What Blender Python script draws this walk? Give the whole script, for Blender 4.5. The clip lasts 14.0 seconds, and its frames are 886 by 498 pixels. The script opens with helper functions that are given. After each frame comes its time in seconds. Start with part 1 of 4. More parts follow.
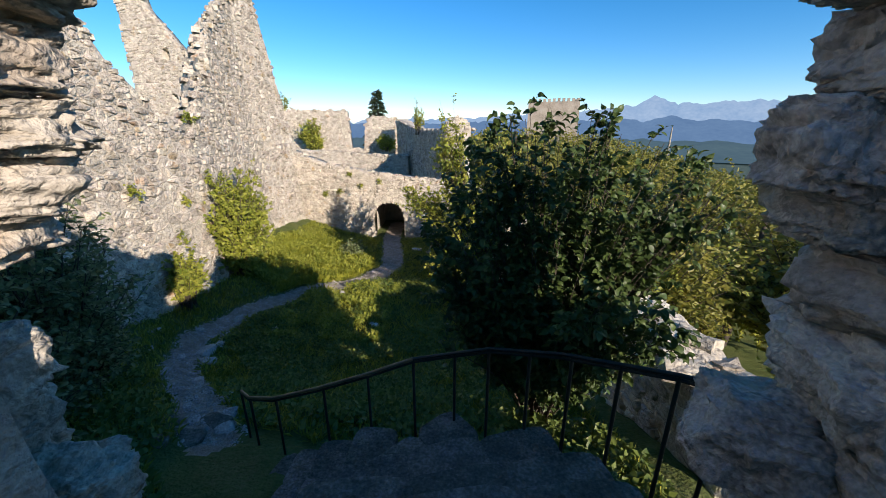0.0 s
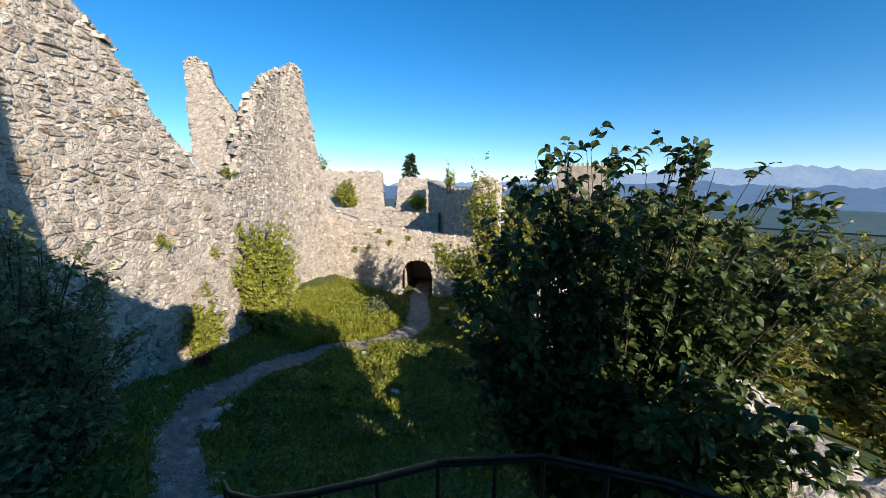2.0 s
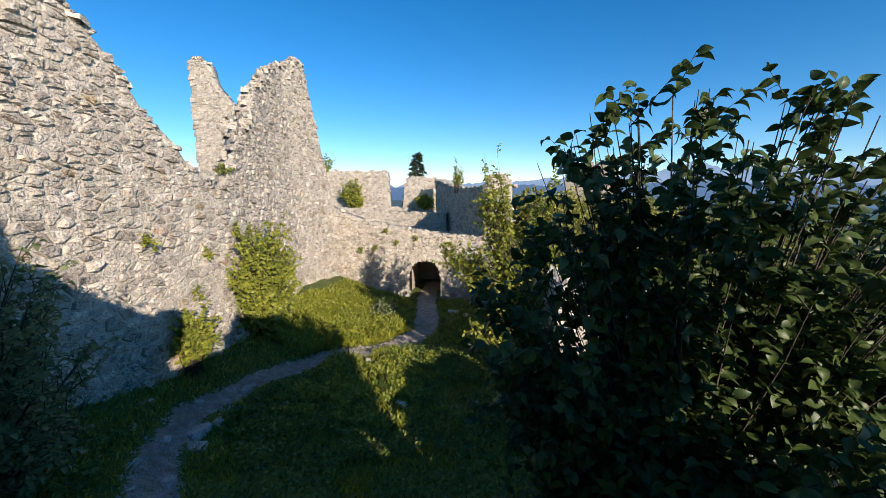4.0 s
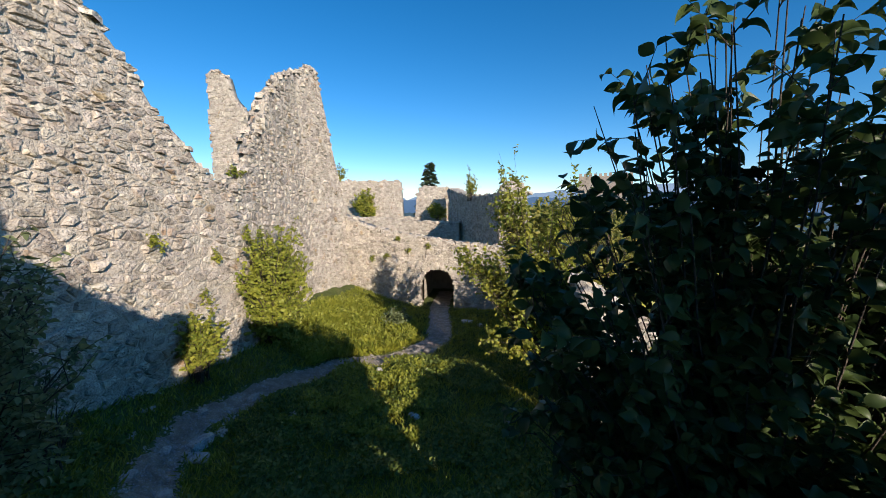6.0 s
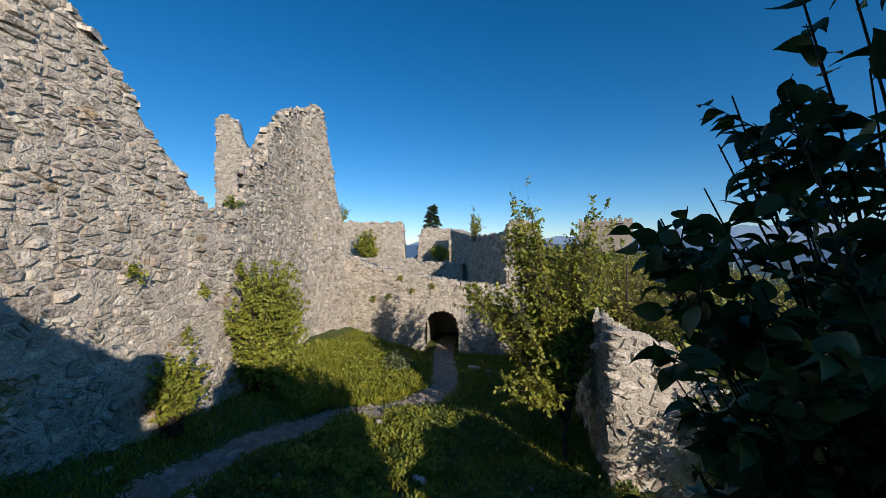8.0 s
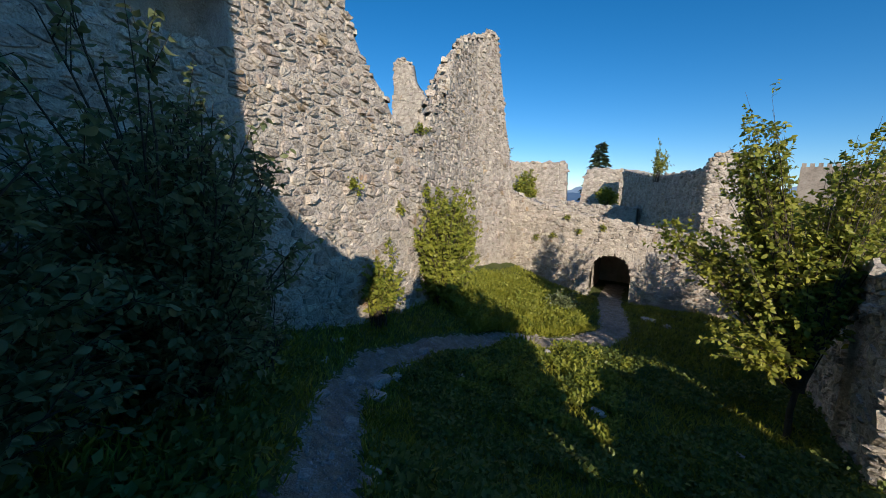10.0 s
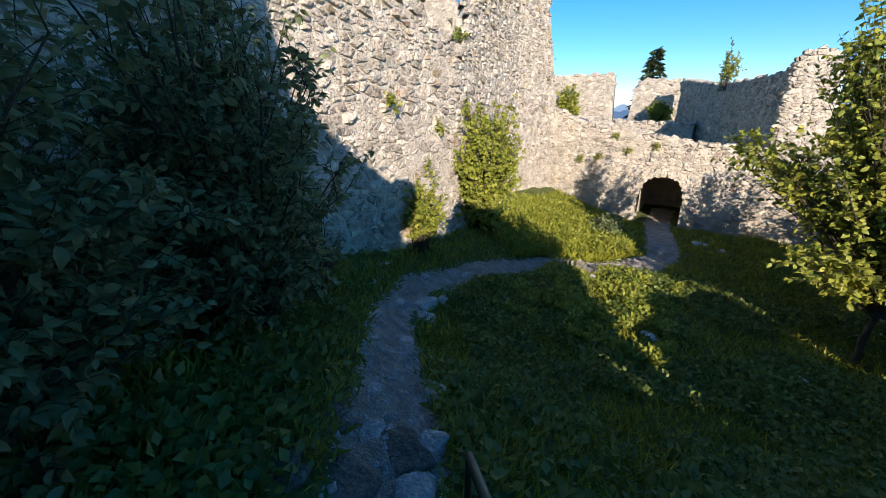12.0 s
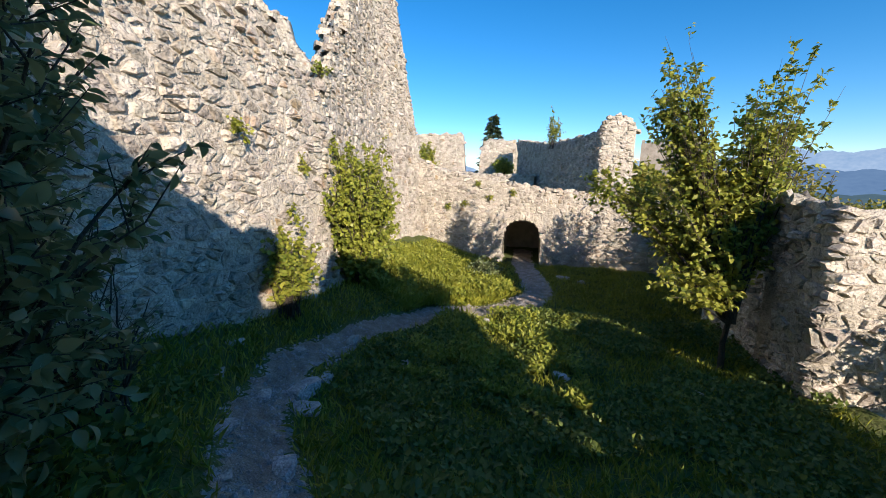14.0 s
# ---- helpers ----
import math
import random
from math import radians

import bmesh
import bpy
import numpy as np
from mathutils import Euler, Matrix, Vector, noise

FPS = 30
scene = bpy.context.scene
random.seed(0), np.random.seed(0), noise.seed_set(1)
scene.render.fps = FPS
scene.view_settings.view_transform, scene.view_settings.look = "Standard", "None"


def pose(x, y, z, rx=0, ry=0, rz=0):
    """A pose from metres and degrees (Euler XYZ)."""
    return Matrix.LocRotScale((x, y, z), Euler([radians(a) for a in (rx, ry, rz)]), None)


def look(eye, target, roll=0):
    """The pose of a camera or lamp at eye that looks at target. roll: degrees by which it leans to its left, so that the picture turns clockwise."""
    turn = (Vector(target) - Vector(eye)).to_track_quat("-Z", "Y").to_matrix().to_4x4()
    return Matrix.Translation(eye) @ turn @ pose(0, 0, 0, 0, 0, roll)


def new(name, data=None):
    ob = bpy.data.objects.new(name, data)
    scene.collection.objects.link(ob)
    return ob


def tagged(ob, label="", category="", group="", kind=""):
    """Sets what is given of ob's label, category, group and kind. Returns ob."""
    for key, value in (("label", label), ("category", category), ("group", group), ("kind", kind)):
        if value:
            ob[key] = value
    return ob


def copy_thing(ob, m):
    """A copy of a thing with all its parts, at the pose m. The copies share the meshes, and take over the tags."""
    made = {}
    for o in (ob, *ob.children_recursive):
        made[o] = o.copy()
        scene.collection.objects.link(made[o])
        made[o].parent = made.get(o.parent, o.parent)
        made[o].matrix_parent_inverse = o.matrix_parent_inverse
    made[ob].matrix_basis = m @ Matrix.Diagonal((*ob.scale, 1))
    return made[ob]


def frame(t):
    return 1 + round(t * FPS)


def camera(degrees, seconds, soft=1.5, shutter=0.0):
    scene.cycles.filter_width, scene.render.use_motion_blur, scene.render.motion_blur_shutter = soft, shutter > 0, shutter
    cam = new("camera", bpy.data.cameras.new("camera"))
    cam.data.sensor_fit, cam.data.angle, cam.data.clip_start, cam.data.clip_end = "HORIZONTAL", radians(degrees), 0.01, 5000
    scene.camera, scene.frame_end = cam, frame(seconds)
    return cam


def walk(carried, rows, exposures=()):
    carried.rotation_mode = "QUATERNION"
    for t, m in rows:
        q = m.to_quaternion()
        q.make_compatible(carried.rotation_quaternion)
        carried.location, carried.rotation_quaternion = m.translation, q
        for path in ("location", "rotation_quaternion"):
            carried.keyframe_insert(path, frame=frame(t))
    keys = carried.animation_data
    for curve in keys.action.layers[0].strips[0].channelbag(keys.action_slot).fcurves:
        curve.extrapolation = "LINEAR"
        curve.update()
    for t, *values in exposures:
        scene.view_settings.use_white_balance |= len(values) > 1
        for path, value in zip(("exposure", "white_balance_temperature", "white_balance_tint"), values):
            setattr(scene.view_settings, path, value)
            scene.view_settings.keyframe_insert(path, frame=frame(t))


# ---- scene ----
cam = camera(100.3, 14.0, 0.75)
METRES, EYE, TILT, LEAN, TURN = 5.5, 1.6, -18.5, 0.0, 0.0
ROWS = [
    (0.0, 0.0, 0.0, 0.0, 0.0, 0.0, -0.0),
    (0.5, -0.0019, 0.0403, -0.0042, 0.82, 1.24, -0.21),
    (1.0, 0.008, 0.0766, -0.0075, 2.14, 4.13, -0.56),
    (1.5, 0.0054, 0.094, -0.0007, 3.54, 7.63, -1.36),
    (2.0, -0.0132, 0.1177, 0.0042, 4.15, 9.06, -1.85),
    (4.5, -0.0428, 0.2772, 0.0173, 5.81, 9.29, -1.76),
    (5.0, -0.0578, 0.2878, 0.0105, 6.32, 9.67, -2.01),
    (5.5, -0.0584, 0.3084, -0.0069, 6.72, 10.03, -2.08),
    (6.0, -0.0541, 0.3334, -0.0082, 7.1, 11.04, -2.12),
    (6.5, -0.0657, 0.3772, -0.0157, 7.35, 13.4, -2.22),
    (7.0, -0.0804, 0.4123, -0.0133, 7.26, 16.09, -2.35),
    (7.5, -0.0916, 0.4437, -0.0155, 7.08, 17.61, -2.41),
    (8.0, -0.1102, 0.4706, -0.0243, 7.06, 18.01, -2.42),
    (8.5, -0.1641, 0.4768, -0.0555, 7.7, 17.88, -2.96),
    (9.0, -0.2097, 0.4933, -0.0897, 16.53, 15.86, -5.99),
    (11.5, -0.2854, 0.5092, -0.1262, 33.29, -3.46, -10.49),
    (12.0, -0.3166, 0.527, -0.1384, 33.3, -4.66, -10.43),
    (12.5, -0.3657, 0.564, -0.141, 32.87, -4.9, -10.41),
    (13.0, -0.4175, 0.6018, -0.1561, 29.52, -2.44, -9.69),
    (13.5, -0.4498, 0.6431, -0.1623, 21.07, 2.59, -7.42),
    (14.0, -0.4652, 0.6942, -0.1645, 12.87, 6.58, -4.64),
]
walk(cam, [(t, pose(0, 0, EYE, TILT, LEAN, TURN) @ pose(METRES * x, METRES * y, METRES * z, 90 + pitch, roll, yaw)) for t, x, y, z, yaw, pitch, roll in ROWS],
     ((0.0, 0.42, 7200, 19), (2.0, 0.42, 7200, 19), (4.5, 0.3, 7200, 19), (6.0, 0.22, 7200, 19), (7.5, -0.08, 7000, 18), (9.0, -0.3, 7000, 18), (9.2, -0.3, 7000, 18), (11.3, 0.5, 7200, 19), (12.5, 0.6, 7200, 19), (14.0, 0.55, 7200, 19)))

# ---- world, sun ----
TO_SUN = Vector((0.61, -0.792, 0.384)).normalized()
world = bpy.data.worlds.new("world")
scene.world = world
world.use_nodes = True
wt = world.node_tree
sky = wt.nodes.new("ShaderNodeTexSky")
sky.sky_type = 'NISHITA'
sky.sun_disc = False
sky.sun_elevation = math.asin(TO_SUN.z)
sky.sun_rotation = math.atan2(TO_SUN.x, TO_SUN.y)
sky.altitude = 900
sky.air_density, sky.dust_density, sky.ozone_density = 0.9, 0.2, 4.5
wt.nodes["Background"].inputs[1].default_value = 0.15
tone = wt.nodes.new("ShaderNodeHueSaturation")
tone.inputs["Hue"].default_value, tone.inputs["Saturation"].default_value = 0.496, 1.28
wt.links.new(sky.outputs[0], tone.inputs["Color"])
wt.links.new(tone.outputs[0], wt.nodes["Background"].inputs[0])
sun = new("sun", bpy.data.lights.new("sun", 'SUN'))
sun.data.energy, sun.data.angle, sun.data.color = 5.0, radians(0.5), (1.0, 0.93, 0.82)
sun.matrix_world = look((0, 0, 30), Vector((0, 0, 30)) - TO_SUN)


# ---- materials ----
def rgb(c):
    return (*c, 1.0)


def material(name, colors, scale=4.0, fine=40.0, rough=0.9, bump=0.4, bump_scale=25.0, random_by="", spread=0.25, patch=None, spec=0.3, detail=8.0, cracks=0.0):
    """Noise between colours at two scales, with relief; random_by: 'object' or 'island' varies the value piece by piece."""
    m = bpy.data.materials.new(name)
    m.use_nodes = True
    nt = m.node_tree
    b = nt.nodes["Principled BSDF"]
    b.inputs["Roughness"].default_value = rough
    b.inputs["Specular IOR Level"].default_value = spec
    co = nt.nodes.new("ShaderNodeNewGeometry")
    n1, n2, n3 = (nt.nodes.new("ShaderNodeTexNoise") for _ in range(3))
    for n, s in ((n1, scale), (n2, fine), (n3, bump_scale)):
        n.inputs["Scale"].default_value = s
        n.inputs["Detail"].default_value = detail
        nt.links.new(co.outputs["Position"], n.inputs["Vector"])
    mix = nt.nodes.new("ShaderNodeMath")
    mix.operation = 'MULTIPLY_ADD'
    mix.inputs[1].default_value = 0.45
    nt.links.new(n2.outputs[0], mix.inputs[0])
    half = nt.nodes.new("ShaderNodeMath")
    half.operation = 'MULTIPLY'
    half.inputs[1].default_value = 0.55
    nt.links.new(n1.outputs[0], half.inputs[0])
    nt.links.new(half.outputs[0], mix.inputs[2])
    ramp = nt.nodes.new("ShaderNodeValToRGB")
    e = ramp.color_ramp.elements
    for i, c in enumerate(colors):
        p = 0.33 + 0.34 * i / max(1, len(colors) - 1)
        el = e[i] if i < 2 else e.new(p)
        el.position, el.color = p, rgb(c)
    nt.links.new(mix.outputs[0], ramp.inputs[0])
    out = ramp.outputs[0]
    if patch:
        n4 = nt.nodes.new("ShaderNodeTexNoise")
        n4.inputs["Scale"].default_value = patch[1]
        n4.inputs["Detail"].default_value = 6
        nt.links.new(co.outputs["Position"], n4.inputs["Vector"])
        mr = nt.nodes.new("ShaderNodeMapRange")
        mr.inputs[1].default_value, mr.inputs[2].default_value = patch[2], patch[2] + 0.12
        nt.links.new(n4.outputs[0], mr.inputs[0])
        mx = nt.nodes.new("ShaderNodeMix")
        mx.data_type = 'RGBA'
        nt.links.new(mr.outputs[0], mx.inputs[0])
        nt.links.new(out, mx.inputs[6])
        mx.inputs[7].default_value = rgb(patch[0])
        out = mx.outputs[2]
    crack = None
    if cracks:
        n6 = nt.nodes.new("ShaderNodeTexNoise")
        n6.inputs["Scale"].default_value, n6.inputs["Detail"].default_value, n6.inputs["Distortion"].default_value = cracks, 5, 0.7
        tall = nt.nodes.new("ShaderNodeMapping")
        tall.inputs["Scale"].default_value = (1.0, 1.0, 2.1)
        nt.links.new(co.outputs["Position"], tall.inputs["Vector"])
        nt.links.new(tall.outputs[0], n6.inputs["Vector"])
        off = nt.nodes.new("ShaderNodeMath")
        off.operation = 'SUBTRACT'
        off.inputs[1].default_value = 0.5
        nt.links.new(n6.outputs[0], off.inputs[0])
        size = nt.nodes.new("ShaderNodeMath")
        size.operation = 'ABSOLUTE'
        nt.links.new(off.outputs[0], size.inputs[0])
        crack = nt.nodes.new("ShaderNodeMapRange")
        crack.inputs[1].default_value, crack.inputs[2].default_value = 0.0, 0.009
        nt.links.new(size.outputs[0], crack.inputs[0])
        dirt = nt.nodes.new("ShaderNodeMix")
        dirt.data_type = 'RGBA'
        nt.links.new(crack.outputs[0], dirt.inputs[0])
        dirt.inputs[6].default_value = (0.19, 0.17, 0.14, 1.0)
        nt.links.new(out, dirt.inputs[7])
        out = dirt.outputs[2]
    if random_by:
        if random_by == "object":
            src = nt.nodes.new("ShaderNodeObjectInfo").outputs["Random"]
        else:
            src = co.outputs["Random Per Island"]
        hsv = nt.nodes.new("ShaderNodeHueSaturation")
        mr2 = nt.nodes.new("ShaderNodeMapRange")
        mr2.inputs[3].default_value, mr2.inputs[4].default_value = 1 - spread, 1 + spread
        nt.links.new(src, mr2.inputs[0])
        nt.links.new(mr2.outputs[0], hsv.inputs["Value"])
        mul = nt.nodes.new("ShaderNodeMath")
        mul.operation = 'MULTIPLY'
        mul.inputs[1].default_value = 7.31
        nt.links.new(src, mul.inputs[0])
        fr = nt.nodes.new("ShaderNodeMath")
        fr.operation = 'FRACT'
        nt.links.new(mul.outputs[0], fr.inputs[0])
        mr3 = nt.nodes.new("ShaderNodeMapRange")
        mr3.inputs[3].default_value, mr3.inputs[4].default_value = 0.485, 0.515
        nt.links.new(fr.outputs[0], mr3.inputs[0])
        nt.links.new(mr3.outputs[0], hsv.inputs["Hue"])
        nt.links.new(out, hsv.inputs["Color"])
        out = hsv.outputs[0]
    nt.links.new(out, b.inputs["Base Color"])
    if bump:
        bp = nt.nodes.new("ShaderNodeBump")
        bp.inputs["Strength"].default_value = bump
        bp.inputs["Distance"].default_value = 0.045
        n5 = nt.nodes.new("ShaderNodeTexNoise")
        n5.inputs["Scale"].default_value = bump_scale * 0.3
        n5.inputs["Detail"].default_value = 4
        nt.links.new(co.outputs["Position"], n5.inputs["Vector"])
        both = nt.nodes.new("ShaderNodeMath")
        both.operation = 'MULTIPLY_ADD'
        both.inputs[1].default_value = 1.3
        nt.links.new(n5.outputs[0], both.inputs[0])
        nt.links.new(n3.outputs[0], both.inputs[2])
        height = both.outputs[0]
        if crack:
            deep = nt.nodes.new("ShaderNodeMath")
            deep.operation = 'MULTIPLY_ADD'
            deep.inputs[1].default_value = 0.45
            nt.links.new(crack.outputs[0], deep.inputs[0])
            nt.links.new(height, deep.inputs[2])
            height = deep.outputs[0]
        nt.links.new(height, bp.inputs["Height"])
        nt.links.new(bp.outputs[0], b.inputs["Normal"])
    return m


STONE = ((0.27, 0.24, 0.195), (0.50, 0.455, 0.38), (0.66, 0.61, 0.52))
M_STONE = material("limestone", STONE, 3.2, 26, 0.92, 1.0, 17, "object", 0.26, ((0.38, 0.28, 0.17), 2.2, 0.59), cracks=4.5)
M_STONE_JOINED = material("limestone_joined", STONE, 3.2, 26, 0.92, 1.0, 17, "island", 0.26, ((0.38, 0.28, 0.17), 2.2, 0.59), cracks=4.5)
M_MORTAR = material("lime_mortar", ((0.30, 0.27, 0.22), (0.50, 0.46, 0.385), (0.64, 0.595, 0.51)), 3.0, 45, 0.95, 1.0, 26)
M_ROCK = material("weathered_rock", ((0.20, 0.18, 0.155), (0.44, 0.405, 0.345), (0.62, 0.575, 0.50)), 5.0, 60, 0.9, 1.0, 24, "object", 0.18, ((0.40, 0.30, 0.19), 2.4, 0.57))
M_SOIL = material("grassy_soil", ((0.055, 0.075, 0.02), (0.09, 0.12, 0.03), (0.14, 0.14, 0.055)), 1.2, 20, 0.95, 0.8, 30)
M_GRAVEL = material("gravel_path", ((0.19, 0.165, 0.135), (0.33, 0.295, 0.245), (0.50, 0.455, 0.39)), 5, 60, 0.95, 1.0, 70)
# Land beyond 190 m, with distance haze mixed into its colour.
M_PLAIN = material("haze_tinted_lowland", ((0.03, 0.065, 0.055), (0.06, 0.10, 0.075), (0.11, 0.14, 0.09)), 0.012, 0.1, 1.0, 0.0)
M_IRON = material("black_iron", ((0.012, 0.011, 0.01), (0.025, 0.022, 0.02)), 8, 60, 0.5, 0.15, 90, spec=0.5)
M_BRASS = material("worn_handrail", ((0.10, 0.075, 0.045), (0.22, 0.17, 0.10)), 6, 50, 0.42, 0.1, 90, spec=0.5)
M_STEP = material("stone_step", ((0.07, 0.06, 0.05), (0.15, 0.132, 0.112), (0.30, 0.27, 0.235)), 4, 45, 0.9, 1.0, 22, "object", 0.15)


# ---- helpers for meshes ----
def from_lists(name, verts, faces, mat, smooth=False):
    me = bpy.data.meshes.new(name)
    me.from_pydata([tuple(v) for v in verts], [], faces)
    me.materials.append(mat)
    if smooth:
        me.polygons.foreach_set("use_smooth", [True] * len(me.polygons))
    me.update()
    return me


def part(name, data, parent, label=""):
    ob = new(name, data)
    ob.parent = parent
    return tagged(ob, label)


def sig(v):
    return 1.0 / (1.0 + math.exp(-max(-40.0, min(40.0, v))))


def nz(x, y, z=0.0):
    return noise.noise(Vector((x, y, z)))


PATHWAY = ((-2.6, 3.3), (-3.55, 4.4), (-4.3, 5.2), (-5.2, 6.15), (-5.8, 7.5), (-5.75, 8.4), (-5.55, 9.6), (-4.75, 11.6), (-3.6, 12.7), (-2.6, 13.6), (-2.2, 15.2), (-2.4, 16.8), (-2.9, 20.0), (-3.0, 24.0))


def path_distance(x, y):
    best = 9e9
    for (ax, ay), (bx, by) in zip(PATHWAY, PATHWAY[1:]):
        dx, dy = bx - ax, by - ay
        k = max(0.0, min(1.0, ((x - ax) * dx + (y - ay) * dy) / (dx * dx + dy * dy)))
        best = min(best, math.hypot(x - ax - k * dx, y - ay - k * dy))
    return best


def ground(x, y):
    """Height of the courtyard, of the slope outside its wall, and of the land beyond."""
    yy = max(-6.0, min(y, 24.0))
    z = -3.37 - 0.06 * yy + 2.05 * sig(5.0 - y) + 1.55 * sig(-6.5 - max(x, -9.0))
    z += 0.5 * sig((y - 27.0) / 2.0)
    out = max(0.0, x - 2.4)
    z -= 0.62 * min(out, 9.0) + 0.10 * max(0.0, min(out - 9.0, 60.0))
    away = max(0.0, math.hypot(x, y - 8.0) - 38.0)
    z -= 0.13 * min(away, 250.0) + 0.45 * max(0.0, min(away - 250.0, 240.0))
    z += 15.0 * math.exp(-((x - 42.0) ** 2 + (y - 125.0) ** 2) / 2500.0)
    z += 0.10 * nz(x * 0.9, y * 0.9) + 0.04 * nz(x * 3.1, y * 3.1, 4.0)
    return z


# ---- the land ----
def ladder(near, far, step, grow):
    v, out = near, []
    while v < far:
        out.append(v)
        v += step
        step *= grow
    return out


def land():
    xs = [-v for v in reversed(ladder(8.0, 3500, 0.5, 1.35))] + [-7.8 + 0.08 * i for i in range(150)] + ladder(4.2, 3500, 0.35, 1.22)
    ys = [-v for v in reversed(ladder(1.0, 3500, 0.5, 1.4))] + [0.0 + 0.08 * i for i in range(277)] + ladder(22.2, 4200, 0.35, 1.2)
    verts = [(x, y, ground(x, y)) for y in ys for x in xs]
    n = len(xs)
    faces = [(j * n + i, j * n + i + 1, (j + 1) * n + i + 1, (j + 1) * n + i) for j in range(len(ys) - 1) for i in range(n - 1)]
    me = from_lists("ground", verts, faces, M_SOIL, True)
    me.materials.append(M_GRAVEL)
    me.materials.append(M_PLAIN)
    for p in me.polygons:
        if p.center.length > 190:
            p.material_index = 2
        c = p.center
        if -7 < c.x < 0 and 3 < c.y < 24 and path_distance(c.x, c.y) + 0.12 * nz(c.x * 3, c.y * 3) < 0.25 + 0.22 * sig(c.y - 12):
            p.material_index = 1
    tagged(new("ground", me), "grassy courtyard ground sloping down, with a trodden gravel path", "ground", kind="structure")


land()


# ---- masonry ----
def lerp_table(table, s):
    if s <= table[0][0]:
        return table[0][1]
    for (a, va), (b, vb) in zip(table, table[1:]):
        if s <= b:
            return va + (vb - va) * (s - a) / (b - a)
    return table[-1][1]


class Line:
    """A wall's front line in plan; the front looks to the right of its direction when side is 1."""

    def __init__(self, pts, side=1, lean=0.0, z0=0.0):
        self.pts = [Vector(p).to_3d() for p in pts]
        self.side, self.lean, self.z0 = side, lean, z0
        self.at = [0.0]
        for a, b in zip(self.pts, self.pts[1:]):
            self.at.append(self.at[-1] + (b - a).length)
        self.length = self.at[-1]

    def place(self, s, z):
        i = 0
        while i < len(self.pts) - 2 and s > self.at[i + 1]:
            i += 1
        a, b = self.pts[i], self.pts[i + 1]
        d = (b - a).normalized()
        nrm = Vector((d.y, -d.x, 0)) * self.side
        p = a + d * (s - self.at[i])
        p.z = z
        return p - nrm * self.lean * (z - self.z0), d, nrm


def core(name, line, base, top, thick, step=0.2, breaks=(), rough=0.035, mat=None, seed=0.0, rows=26, dent=None, fall=0.0):
    """The wall's mortar body: front, back, top and underside as one closed mesh. base, top: heights along the wall."""
    ss = sorted(set([round(i * line.length / max(2, int(line.length / step)), 4) for i in range(int(line.length / step) + 1)] + [line.length] + [b + e for b in breaks for e in (-0.002, 0.002)]))
    verts, n = [], rows + 1
    for side in (0, 1):
        for s in ss:
            lo, hi = base(s), top(s) - (fall(s) if callable(fall) else fall) * side + 0.10 * nz(s * 2.3, seed) + 0.06 * nz(s * 7.0, seed)
            for r in range(n):
                z = lo + (hi - lo) * r / rows
                p, d, nrm = line.place(s, z)
                w = rough * (nz(s * 2.3, z * 2.3, seed) + 0.7 * nz(s * 7, z * 7, seed) + 0.5 * nz(s * 15, z * 15, seed))
                if dent and side == 0:
                    w -= dent(s, z)
                p = p + nrm * w if side == 0 else p - nrm * (thick + w)
                verts.append(p)
    m = len(ss)
    off = m * n
    faces = []
    for i in range(m - 1):
        for r in range(rows):
            a = i * n + r
            faces.append((a, a + n, a + n + 1, a + 1))
            faces.append((off + a, off + a + 1, off + a + n + 1, off + a + n))
        a, b = i * n, (i + 1) * n
        faces.append((a + rows, b + rows, off + b + rows, off + a + rows))
        faces.append((a, off + a, off + b, b))
    for i in (0, m - 1):
        for r in range(rows):
            a = i * n + r
            f = (a, a + 1, off + a + 1, off + a)
            faces.append(f if i == 0 else f[::-1])
    return from_lists(name, verts, faces, mat or M_MORTAR, True)


# the long west wall with its corner tower
WEST = Line(((-7.0, -3.0), (-7.0, 10.8), (-8.15, 17.0), (-7.75, 20.4)), 1, 0.05, -1.0)
WEST_TOP = ((0, 6.8), (8.0, 6.9), (9.3, 6.1), (9.9, 5.2), (10.35, 4.65), (11.0, 3.98), (11.45, 3.5), (11.62, 3.05), (12.1, 2.6), (12.45, 2.3), (12.7, 1.95), (13.0, 1.65), (13.7, 1.3), (14.1, 1.4), (14.6, 1.95), (15.1, 2.55), (16.1, 3.4), (16.8, 4.3), (17.6, 5.2), (18.2, 5.6), (18.8, 5.9), (19.6, 6.2), (20.2, 6.4), (20.8, 6.75), (21.4, 7.0), (21.8, 6.8), (22.0, 5.9), (22.25, 5.1), (22.5, 3.85), (22.75, 2.8), (23.0, 2.0), (23.3, 0.9), (23.6, -0.2))


def west_top(s):
    return lerp_table(WEST_TOP, s)


def niche(s, z):
    k = (s - 8.2) / 0.66
    return 0.95 if abs(k) < 1 and 2.1 < z < 2.6 + 0.6 * math.sqrt(1 - k * k) else 0.0


def west_base(s):
    return -4.8


wall_west = tagged(new("wall_west", core("wall_west", WEST, west_base, west_top, 1.1, 0.09, (7.54, 8.86), 0.028, rows=110, dent=niche, fall=lambda s: lerp_table(((13.2, 0.0), (14.2, 1.5), (19.8, 1.5), (20.6, 0.3)), s))), "tall ruined rubble wall of pale limestone with a jagged top", "wall", kind="structure")

# the cross wall with the gateway arch
CROSS = Line(((-8.2, 20.2), (-5.6, 20.0), (0.0, 20.2), (3.4, 19.6)), 1)
GATE_A, GATE_B = 4.40, 6.05


